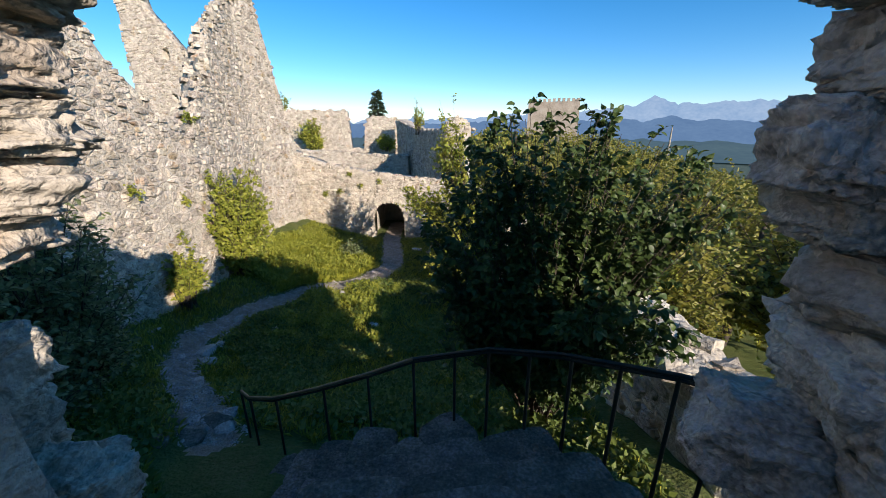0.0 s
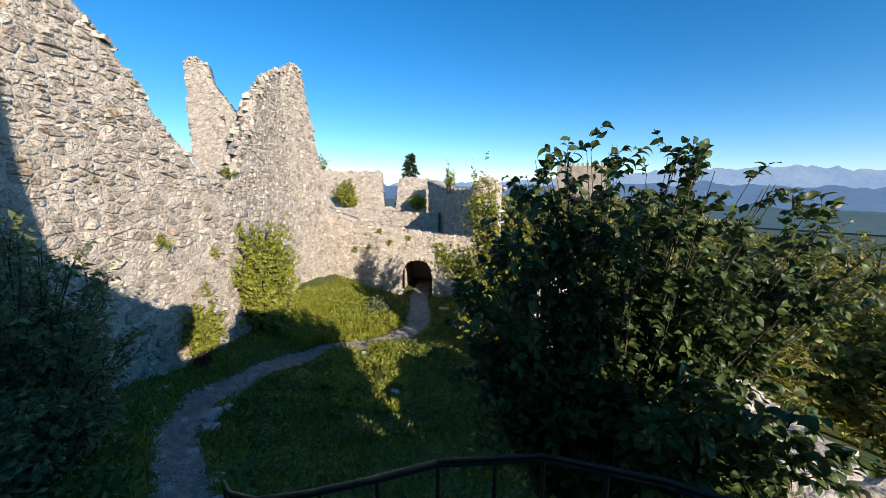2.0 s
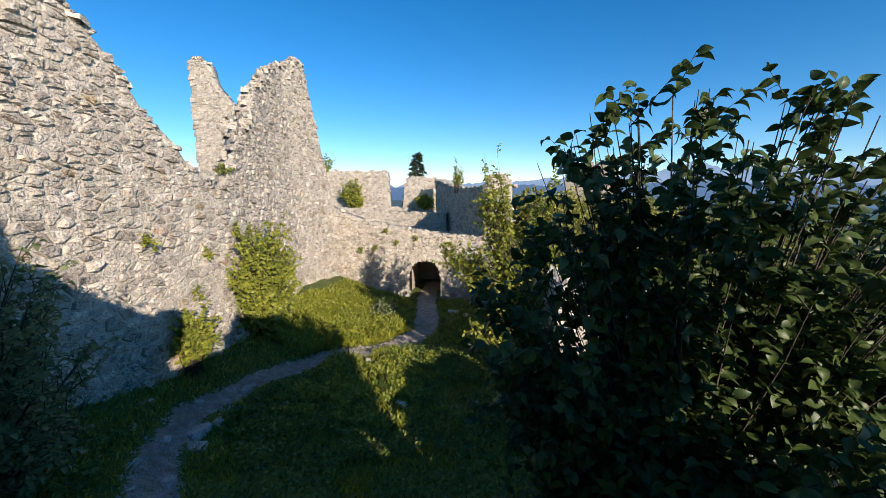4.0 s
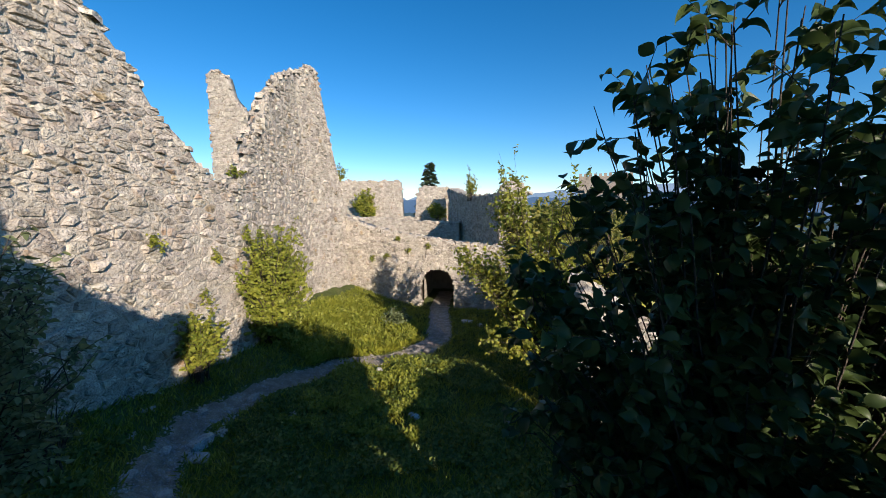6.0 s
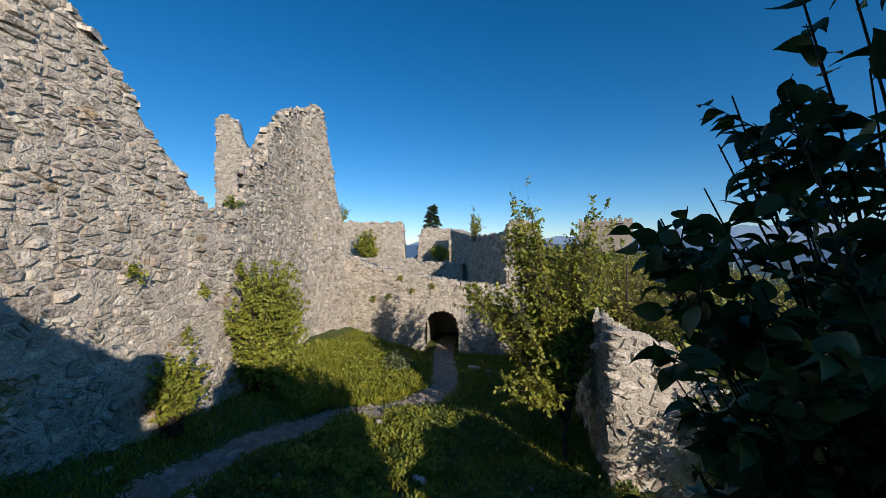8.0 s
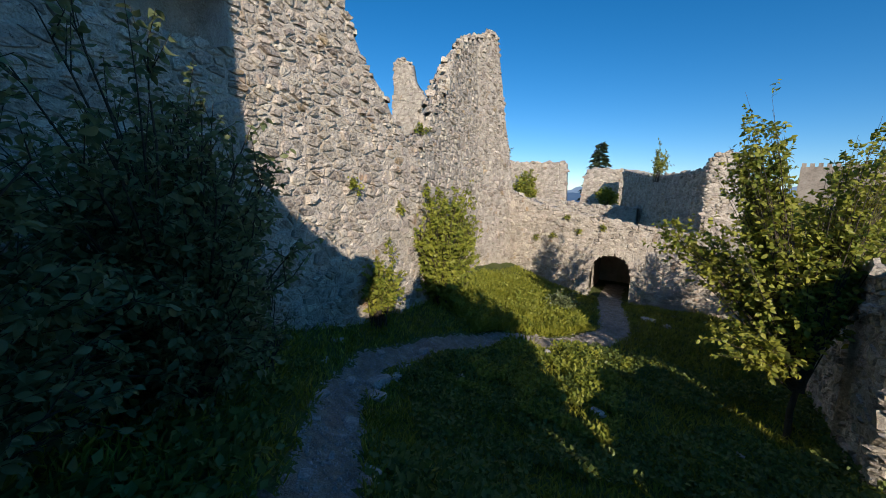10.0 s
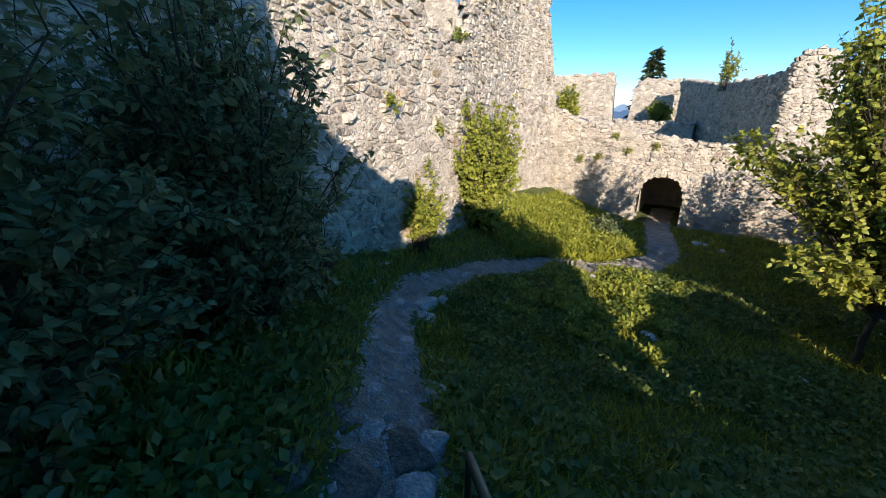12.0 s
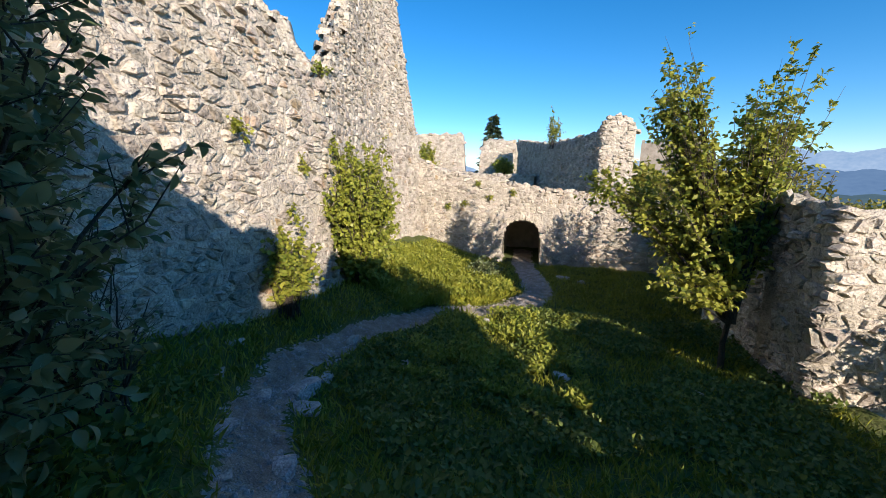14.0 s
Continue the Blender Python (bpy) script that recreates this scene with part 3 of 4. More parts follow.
# the dogwood bush over the railing
r_dog = random.Random(12)
DOG_TOP = ((-0.3, 0.75), (-0.1, 1.25), (0.2, 1.46), (0.4, 1.64), (0.8, 1.76), (1.0, 1.78), (1.5, 1.66), (2.2, 1.45), (2.5, 1.3))
DOG_TIPS = []
while len(DOG_TIPS) < 215:
    p = in_ellipsoid(r_dog, (1.2, 3.8, 0.25), (1.35, 0.85, 1.4), 0.3, -0.6) if len(DOG_TIPS) < 75 else Vector((r_dog.uniform(-0.05, 2.4), r_dog.uniform(3.0, 3.6), r_dog.uniform(-0.4, 1.6)))
    thin = p.x < 0.4 and p.z > 0.7 and r_dog.random() < 0.65
    if p.z < lerp_table(DOG_TOP, p.x) - 0.12 and p.z > 1.6 * (p.x - 1.95) + 0.1 and not thin:
        DOG_TIPS.append(tuple(p))
for _ in range(30):
    fx = r_dog.uniform(-0.1, 2.3)
    DOG_TIPS.append((fx, r_dog.uniform(3.15, 3.5), lerp_table(DOG_TOP, fx) - 0.12 * r_dog.random()))
DOG_TIPS += [(r_dog.uniform(-0.2, 0.1), r_dog.uniform(3.2, 3.6), r_dog.uniform(-0.1, 0.7)) for _ in range(20)]
DOG_TIPS += [(r_dog.uniform(-0.2, 0.1), r_dog.uniform(3.2, 3.6), r_dog.uniform(0.6, 1.15)) for _ in range(7)]
DOG_TIPS += [(r_dog.uniform(1.7, 2.4), r_dog.uniform(3.0, 3.6), r_dog.uniform(0.65, 1.3)) for _ in range(20)]
DOG_TIPS += [(r_dog.uniform(0.7, 1.4), r_dog.uniform(3.0, 3.5), r_dog.uniform(-0.85, -0.1)) for _ in range(20)]
DOG_TIPS += [(r_dog.uniform(0.95, 1.9), r_dog.uniform(2.45, 2.75), r_dog.uniform(-0.35, 0.4)) for _ in range(34)]
shrub("dogwood_bush", on_ground(1.2, 3.9), (1.2, 3.8, 0.25), (1.3, 0.8, 1.3), 0, 11, 9, 0.08, M_DOGWOOD,
      "large dark green dogwood bush hanging over the iron railing", "bush", 11, 0.012, 0.22, 0.6, bend=0.22, hang=0.4, extra=DOG_TIPS, fine=True)

# shade shrubs along the west side of the steps
shrub("elder_shrub", on_ground(-4.9, 4.0), (-4.95, 3.95, -0.5), (1.15, 1.3, 1.5), 170, 13, 9, 0.082, M_ELDER, "dense dark elder shrub in shade beside the path", "bush", 21, 0.02, 0.34, 0.5, 0.4, -0.9, "shrubs along the steps", hang=0.45, fine=True, extra=((-4.0, 4.2, -0.1), (-3.9, 3.8, 0.2), (-3.95, 4.0, -0.5), (-3.9, 3.4, 0.7), (-4.1, 3.1, 0.95), (-4.2, 3.6, 1.0), (-3.8, 2.9, 0.65), (-4.4, 3.3, 1.15), (-3.85, 3.2, 0.4)))
shrub("elder_shrub", on_ground(-4.0, 2.3), (-4.1, 2.4, -0.4), (0.9, 1.0, 1.4), 130, 12, 9, 0.076, M_ELDER, "dense dark elder shrub in shade beside the steps", "bush", 22, 0.018, 0.3, 0.5, 0.4, -0.95, "shrubs along the steps", hang=0.45, fine=True)
shrub("elder_shrub", on_ground(-6.1, 5.0), (-6.1, 4.7, -0.6), (0.8, 0.95, 1.3), 80, 10, 9, 0.08, M_ELDER, "dark elder shrub against the shaded wall", "bush", 23, 0.018, 0.3, 0.6, 0.4, -0.9, "shrubs along the steps")

shrub("bare_shrub", on_ground(-5.35, 5.0), (-5.35, 5.0, -1.6), (0.45, 0.4, 0.9), 30, 6, 1, 0.05, M_ELDER, "thin bare twigs of a leafless shrub by the wall", "bush", 24, 0.011, 0.3, 0.5, 0.5, -0.2)
shrub("gate_shrub", on_ground(-4.05, 15.8), (-4.05, 15.8, -3.75), (0.6, 0.6, 0.5), 34, 8, 7, 0.11, M_ELDER, "bushy dark green weeds near the gateway", "bush", 25, 0.01, 0.2, 0.6, 0.4, -0.3)

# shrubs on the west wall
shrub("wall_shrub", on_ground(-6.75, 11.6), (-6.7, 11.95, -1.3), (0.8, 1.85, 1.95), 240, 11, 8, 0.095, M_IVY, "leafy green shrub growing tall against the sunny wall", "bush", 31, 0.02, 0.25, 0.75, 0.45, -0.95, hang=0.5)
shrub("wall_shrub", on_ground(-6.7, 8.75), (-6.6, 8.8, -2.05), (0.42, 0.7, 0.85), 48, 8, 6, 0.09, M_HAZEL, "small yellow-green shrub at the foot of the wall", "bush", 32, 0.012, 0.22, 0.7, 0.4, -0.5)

# the hazel in front of the gateway
def hazel(base, seed):
    root = new("hazel_tree")
    root.location = base
    r = random.Random(seed)
    b = Vector(base)
    goals = []
    for c, rad, n in (((0.1, 12.4, 1.0), (0.62, 0.6, 1.25), 62), ((1.8, 12.0, 0.65), (0.75, 0.7, 1.15), 58), ((0.9, 11.8, -0.75), (1.55, 1.0, 0.95), 90), ((-0.8, 12.5, -0.75), (0.85, 0.6, 0.42), 34), ((0.15, 10.3, -2.35), (0.75, 0.55, 0.4), 11), ((0.7, 11.2, -1.9), (0.9, 0.7, 0.5), 24)):
        goals += [in_ellipsoid(r, c, rad, 0.3) - b for _ in range(n)]
    goals += [Vector((-0.1, 12.5, 2.35)) - b, Vector((0.3, 12.4, 2.2)) - b, Vector((2.2, 11.9, 1.75)) - b, Vector((1.9, 11.9, 1.9)) - b, Vector((2.7, 11.8, 1.1)) - b]
    limbs, pos, way = grow(seed, Vector((0, 0, 0.9)), goals, 0.013, 9, 0.34, 8, 0.1, 0.3, 0.08, 0.35)
    trunk = [[(Vector((0, 0, -0.1)), 0.06), (Vector((-0.03, 0.02, 0.5)), 0.05), (Vector((0.02, 0, 1.1)), 0.04), (Vector((-0.05, 0.45, 2.6)), 0.03), (Vector((-0.5, 1.2, 4.6)), 0.012)]]
    part("trunk", tubes("trunk", trunk, M_BARK, 8), root)
    tagged(part("branchwork", tubes("branchwork", limbs, M_BARK, 4), root), kind="stuff")
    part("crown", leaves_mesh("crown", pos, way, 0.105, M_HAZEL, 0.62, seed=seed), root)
    tagged(root, "young hazel tree with sunlit yellow-green leaves", "tree")


hazel(on_ground(1.0, 10.7), 41)


# woodland on the slope outside
def leafy_tree(name, height, radius, seed, mat, count, leaf, label):
    root = new(name)
    r = random.Random(seed)
    goals = []
    for i in range(7):
        c = (r.uniform(-0.5, 0.5) * radius, r.uniform(-0.5, 0.5) * radius, height * r.uniform(0.35, 0.85))
        goals += [in_ellipsoid(r, c, (radius * 0.55, radius * 0.55, height * 0.2), 0.5) for _ in range(count)]
    limbs, pos, way = grow(seed, Vector((0, 0, height * 0.22)), goals, 0.026, 12, 0.45, 6, leaf, 0.25, 0.1)
    part("trunk", tubes("trunk", [[(Vector((0, 0, -0.3)), 0.11), (Vector((0.05, 0, height * 0.4)), 0.08), (Vector((0, 0.05, height * 0.9)), 0.02)]], M_BARK, 7), root)
    tagged(part("branchwork", tubes("branchwork", limbs, M_BARK, 3), root), kind="stuff")
    part("crown", leaves_mesh("crown", pos, way, leaf, mat, 0.6, True, seed), root)
    return tagged(root, label, "tree", "trees on the slope")


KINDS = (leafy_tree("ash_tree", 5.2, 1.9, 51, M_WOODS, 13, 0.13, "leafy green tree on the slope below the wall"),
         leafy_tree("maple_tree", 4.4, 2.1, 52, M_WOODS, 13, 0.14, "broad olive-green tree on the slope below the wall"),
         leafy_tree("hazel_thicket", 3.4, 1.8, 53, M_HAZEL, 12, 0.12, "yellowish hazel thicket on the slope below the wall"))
SLOPE = ((0, 4.6, 12.6), (1, 6.8, 14.2), (2, 4.2, 9.4), (0, 8.8, 12.0), (1, 6.2, 10.4), (2, 3.8, 15.2), (0, 5.2, 17.6), (1, 8.4, 18.0), (0, 11.0, 15.4), (2, 9.5, 21.5), (1, 6.0, 21.8), (0, 12.5, 20.0), (1, 13.8, 24.5), (2, 3.6, 19.0), (0, 9.0, 27.0), (1, 5.0, 26.5), (0, 13.5, 10.5), (1, 15.0, 13.0), (2, 16.0, 18.5), (0, 17.5, 27.0), (1, 12.0, 31.0), (0, 7.0, 33.0), (2, 4.8, 11.0), (2, 6.4, 12.2), (1, 9.0, 15.8), (0, 18.0, 11.0), (1, 20.0, 16.0), (0, 22.0, 22.0), (1, 15.0, 21.0))
r_slope = random.Random(7)
for i, (k, x, y) in enumerate(SLOPE):
    m = pose(x, y, ground(x, y) - 0.1, r_slope.uniform(-4, 4), r_slope.uniform(-4, 4), r_slope.uniform(0, 360))
    q = Matrix.Diagonal((*[max(0.75, (-0.1 - 0.025 * x - ground(x, y)) / (5.0, 4.3, 3.3)[k]) * r_slope.uniform(0.85, 1.02)] * 3, 1))
    ob = KINDS[k] if i < 3 and k == i else copy_thing(KINDS[k], m)
    ob.matrix_basis = m @ q

# Extra slope tree, added to throw shade on the gate wall.
gate_shade_tree = copy_thing(KINDS[0], pose(3.5, 14.3, ground(3.5, 14.3) - 0.1, 0, 0, 0))
gate_shade_tree.scale = [(0.6 - ground(3.5, 14.3)) / 5.0] * 3


def spruce(base, height, radius, seed):
    root = new("spruce_tree")
    root.location = base
    r = random.Random(seed)
    limbs, pos, way = [[(Vector((0, 0, 0)), 0.12), (Vector((0, 0, height)), 0.015)]], [], []
    n = 46
    for i in range(n):
        z = height * (0.1 + 0.9 * i / n)
        for _ in range(5):
            a = r.uniform(0, 6.283)
            ln = radius * (1 - z / height) * r.uniform(0.7, 1.15) + 0.08
            e = Vector((math.cos(a) * ln, math.sin(a) * ln, z - 0.25 * ln + 0.1))
            limbs.append([(Vector((0, 0, z)), 0.02), (e, 0.006)])
            for j in range(9):
                q = Vector((0, 0, z)).lerp(e, (j + 1) / 9)
                pos.append(q)
                way.append(Vector((math.cos(a) + r.gauss(0, 0.5), math.sin(a) + r.gauss(0, 0.5), r.gauss(-0.35, 0.25))))
    part("trunk", tubes("trunk", limbs[:1], M_BARK, 6), root)
    tagged(part("branchwork", tubes("branchwork", limbs[1:], M_BARK, 3), root), kind="stuff")
    part("crown", leaves_mesh("crown", pos, way, 0.5, M_SPRUCE, 0.34, True, seed), root)
    tagged(root, "dark green spruce standing behind the ruined walls", "tree")


spruce((-6.5, 39.0, -4.0), 8.9, 2.4, 61)

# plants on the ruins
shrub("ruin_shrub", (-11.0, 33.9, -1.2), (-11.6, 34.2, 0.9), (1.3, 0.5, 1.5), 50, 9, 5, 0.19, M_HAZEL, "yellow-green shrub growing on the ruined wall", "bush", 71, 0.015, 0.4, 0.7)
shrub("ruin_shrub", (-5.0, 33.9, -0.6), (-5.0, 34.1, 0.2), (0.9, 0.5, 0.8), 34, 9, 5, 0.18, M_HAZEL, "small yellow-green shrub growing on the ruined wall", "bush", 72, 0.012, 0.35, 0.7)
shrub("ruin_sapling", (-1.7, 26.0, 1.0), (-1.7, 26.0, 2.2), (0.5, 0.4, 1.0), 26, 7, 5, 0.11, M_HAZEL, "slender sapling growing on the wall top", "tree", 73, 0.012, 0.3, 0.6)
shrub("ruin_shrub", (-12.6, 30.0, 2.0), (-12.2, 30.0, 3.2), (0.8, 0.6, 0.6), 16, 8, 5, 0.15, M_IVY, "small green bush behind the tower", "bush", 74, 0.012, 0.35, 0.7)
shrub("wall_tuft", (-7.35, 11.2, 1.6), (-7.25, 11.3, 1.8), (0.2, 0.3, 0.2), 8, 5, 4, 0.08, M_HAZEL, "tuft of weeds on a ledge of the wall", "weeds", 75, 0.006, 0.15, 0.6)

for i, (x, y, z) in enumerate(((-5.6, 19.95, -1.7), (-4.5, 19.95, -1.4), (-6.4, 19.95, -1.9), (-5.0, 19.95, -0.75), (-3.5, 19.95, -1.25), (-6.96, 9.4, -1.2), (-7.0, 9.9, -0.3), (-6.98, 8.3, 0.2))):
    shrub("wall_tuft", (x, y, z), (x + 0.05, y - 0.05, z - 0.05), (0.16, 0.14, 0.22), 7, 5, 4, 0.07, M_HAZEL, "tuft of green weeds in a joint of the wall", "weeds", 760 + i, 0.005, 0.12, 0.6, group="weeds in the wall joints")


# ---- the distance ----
# Distance haze put into an unlit, glowing colour instead of shaded ground.
def haze_glow_material(name, low, high):
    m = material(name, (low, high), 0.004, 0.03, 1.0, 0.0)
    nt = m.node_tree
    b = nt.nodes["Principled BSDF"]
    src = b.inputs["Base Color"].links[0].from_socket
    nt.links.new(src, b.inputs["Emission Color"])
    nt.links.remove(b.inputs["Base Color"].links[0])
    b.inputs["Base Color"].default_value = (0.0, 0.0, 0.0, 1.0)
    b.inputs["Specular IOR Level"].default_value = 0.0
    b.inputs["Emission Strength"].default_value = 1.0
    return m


def ridge(name, radius, base, heights, rough, mat, label, seed):
    """A mountain range on an arc round the place; heights by azimuth in degrees, east of north."""
    verts, faces = [], []
    n, rows = 420, 8
    for i in range(n + 1):
        a = -75 + 165 * i / n
        h = lerp_table(heights, a) + rough * (nz(a * 0.35, seed) + 0.5 * nz(a * 0.9, seed) + 0.28 * nz(a * 2.2, seed) + 0.15 * nz(a * 5.0, seed))
        for j in range(rows + 1):
            k = j / rows
            rr = radius + 420 * k
            verts.append((rr * math.sin(radians(a)), rr * math.cos(radians(a)), base + (h - base) * k ** 0.8))
    for i in range(n):
        for j in range(rows):
            p = i * (rows + 1) + j
            faces.append((p, p + rows + 1, p + rows + 2, p + 1))
    tagged(new(name, from_lists(name, verts, faces, mat, True)), label, "mountains", kind="structure")


# Haze is in these glow colours: paler and bluer the farther the ridge.
M_FAR = haze_glow_material("far_mountain_haze", (0.17, 0.31, 0.52), (0.27, 0.41, 0.60))
M_MID = haze_glow_material("mid_hill_haze", (0.075, 0.16, 0.31), (0.10, 0.20, 0.36))
M_NEARHILL = haze_glow_material("near_hill_haze", (0.045, 0.095, 0.14), (0.065, 0.125, 0.165))
ridge("backdrop_mountains", 4100, -170, ((-75, 60), (-20, 70), (-8, 60), (0, 75), (10, 110), (20, 150), (26, 190), (28.0, 275), (29, 268), (31, 210), (36, 200), (40, 215), (44, 170), (50, 230), (58, 215), (66, 250), (75, 180), (90, 150)), 55, M_FAR, "mountain range on the horizon, its haze in a glowing blue", 3.0)
ridge("backdrop_hills", 3100, -160, ((-75, 10), (-10, 20), (0, 25), (20, 40), (32, 55), (40, 20), (50, 40), (60, 5), (90, 0)), 30, M_MID, "hills before the mountains, their haze in a glowing blue", 9.0)
ridge("backdrop_lowland", 2000, -150, ((-75, -60), (0, -70), (30, -75), (60, -95), (90, -90)), 14, M_NEARHILL, "wooded lowland, its haze in a glowing blue-green", 15.0)


def far_woods():
    r = random.Random(17)
    pos, way = [], []
    made = 0
    while made < 2600:
        a, d = radians(r.uniform(-14, 72)), 34 + 190 * r.random() ** 1.3
        x, y = d * math.sin(a), 4 + d * math.cos(a)
        if x < 3.5 + 0.02 * y or (x < 9 and y < 36):
            continue
        g = ground(x, y)
        h, w = r.uniform(3.5, 6.5) * (1 + d / 220), r.uniform(1.3, 2.2) * (1 + d / 220)
        h = min(h, ((0.4 + 0.014 * d if d < 70 else 0.9 + 0.036 * d) - g)) * r.uniform(0.75, 1.0)
        made += 1
        if h < 1.5:
            continue
        for _ in range(120):
            p = Vector((r.gauss(0, 1), r.gauss(0, 1), r.gauss(0, 1))).normalized()
            pos.append((x + p.x * w * r.uniform(0.6, 1), y + p.y * w * r.uniform(0.6, 1), g + h * 0.6 + p.z * h * 0.42))
            way.append((p.x + r.gauss(0, 0.4), p.y + r.gauss(0, 0.4), p.z * 0.5 + r.gauss(0, 0.4)))
    tagged(new("far_woods", leaves_mesh("far_woods", pos, way, 0.62, M_WOODS, 0.8, True, 3)), "mixed green and yellowing woodland on the hillside", "woods", kind="stuff")


far_woods()


def castle():
    root = new("castle_ruin")
    root.location = (33.0, 118.0, 0.3)
    rr = random.Random(4)
    r_z = math.radians(-14)

    def box(name, x0, x1, y0, y1, z0, z1):
        v = [(x, y, z) for z in (z0, z1) for y in (y0, y1) for x in (x0, x1)]
        f = [(0, 2, 3, 1), (4, 5, 7, 6), (0, 1, 5, 4), (2, 6, 7, 3), (0, 4, 6, 2), (1, 3, 7, 5)]
        part(name, from_lists(name, v, f, M_CASTLE), root)

    box("wall", -7.4, 7.4, 0, 1.5, -9, 8.0)
    box("side_wall", 5.9, 7.4, 1.5, 10, -9, 8.6)
    for i in range(11):
        box("merlon", -7.3 + i * 1.38, -6.5 + i * 1.38, 0.0, 0.8, 8.0, 8.9 + rr.uniform(-0.15, 0.1))
    root.rotation_euler = (0, 0, r_z)
    tagged(root, "crenellated castle ruin on the wooded hilltop", "castle")


M_CASTLE = material("castle_stone", ((0.20, 0.175, 0.14), (0.33, 0.29, 0.24), (0.42, 0.38, 0.32)), 0.5, 3, 0.95, 0.3, 3)
castle()

# a mast and a long building in the valley
mast = new("radio_mast")
mast.location = (330.0, 560.0, -24.0)
part("shaft", tubes("shaft", [[(Vector((0, 0, -16)), 1.5), (Vector((0, 0, 10)), 1.3), (Vector((0, 0, 24)), 0.6)]], M_CASTLE, 8), mast)
tagged(mast, "slender pale radio mast in the valley", "mast")


# ---- the gap in the rampart: rough jamb stones ----
def rock(name, x, y, z, sx, sy, sz, seed, label, category, group="", subdiv=4, turn=0.0, layers=0.12, mat=None, tilt=0.0):
    ob = new(name, rock_mesh(name, seed, subdiv, 1.0, 0.3, mat, layers))
    ob.matrix_basis = pose(x, y, z, tilt, 0, turn) @ Matrix.Diagonal((sx, sy, sz, 1))
    return tagged(ob, label, category, group) if label else ob


def jamb(parent, rows, seed):
    r = random.Random(seed)
    for z, x, y, sx, sy, sz in rows:
        ob = rock("stone", x, y, z, sx, sy, sz * 1.3, r.randrange(9999), "", "", subdiv=5 if 0.3 < z < 2.3 else 3, turn=r.uniform(-14, 14), layers=0.2, tilt=r.uniform(-6, 6))
        ob.parent = parent


JAMB_E = ((-0.15, 1.12, 0.75, 0.30, 0.34, 0.2), (0.14, 1.12, 0.78, 0.28, 0.3, 0.17), (0.42, 1.1, 0.76, 0.27, 0.3, 0.19), (0.78, 0.93, 0.82, 0.24, 0.2, 0.12), (0.72, 1.15, 0.6, 0.26, 0.3, 0.18), (1.02, 1.08, 0.74, 0.25, 0.28, 0.14), (1.25, 1.1, 0.75, 0.25, 0.28, 0.12), (1.16, 1.12, 0.5, 0.24, 0.2, 0.2), (1.42, 0.99, 0.82, 0.24, 0.16, 0.09), (1.56, 0.90, 0.84, 0.2, 0.17, 0.11), (1.58, 1.05, 0.62, 0.26, 0.3, 0.15), (1.76, 0.98, 0.72, 0.26, 0.28, 0.10), (1.72, 1.08, 0.76, 0.28, 0.2, 0.12), (1.86, 0.86, 0.78, 0.18, 0.14, 0.05), (1.98, 0.90, 0.74, 0.24, 0.28, 0.10), (2.16, 0.92, 0.72, 0.28, 0.3, 0.13), (2.4, 0.95, 0.72, 0.28, 0.3, 0.16), (0.5, 1.2, 0.45, 0.3, 0.3, 0.4), (1.4, 1.2, 0.35, 0.3, 0.3, 0.4), (2.2, 1.15, 0.35, 0.3, 0.3, 0.5))
JAMB_W = ((2.25, -0.86, 0.66, 0.28, 0.26, 0.16), (2.02, -0.82, 0.72, 0.22, 0.2, 0.11), (1.84, -0.80, 0.72, 0.19, 0.16, 0.07), (1.72, -0.88, 0.70, 0.2, 0.18, 0.07), (1.60, -0.86, 0.73, 0.17, 0.16, 0.06), (1.48, -0.97, 0.72, 0.19, 0.2, 0.07), (1.38, -1.0, 0.72, 0.18, 0.2, 0.07), (0.93, -1.35, 0.88, 0.2, 0.16, 0.12), (0.62, -1.42, 0.9, 0.2, 0.2, 0.16), (0.50, -1.15, 0.86, 0.18, 0.15, 0.13), (0.36, -1.38, 0.8, 0.28, 0.22, 0.2), (0.12, -1.2, 0.72, 0.28, 0.26, 0.2), (-0.15, -1.2, 0.7, 0.3, 0.3, 0.22))
jamb(wall_rampart_east, JAMB_E, 81)
jamb(wall_rampart_west, JAMB_W, 82)

# ---- steps, railing ----
STEPS = ((0.0, 0.2, 0.0, 1.9, 1.3, 0), (0.05, 1.02, -0.17, 1.9, 0.42, 0), (0.1, 1.36, -0.34, 2.0, 0.42, 4), (0.1, 1.7, -0.50, 2.0, 0.42, 8), (0.05, 2.04, -0.67, 1.7, 0.44, 14), (-0.28, 2.26, -0.85, 1.25, 0.46, 42), (-0.72, 2.18, -1.03, 1.2, 0.42, 78), (-1.02, 2.2, -1.2, 1.2, 0.4, 86), (-1.32, 2.25, -1.37, 1.2, 0.4, 80), (-1.64, 2.36, -1.54, 1.2, 0.42, 72), (-1.98, 2.56, -1.71, 1.15, 0.44, 60), (-2.32, 2.88, -1.88, 1.1, 0.46, 48), (-2.66, 3.22, -2.04, 1.0, 0.5, 44))
stairs = new("stairs")
r_st = random.Random(3)
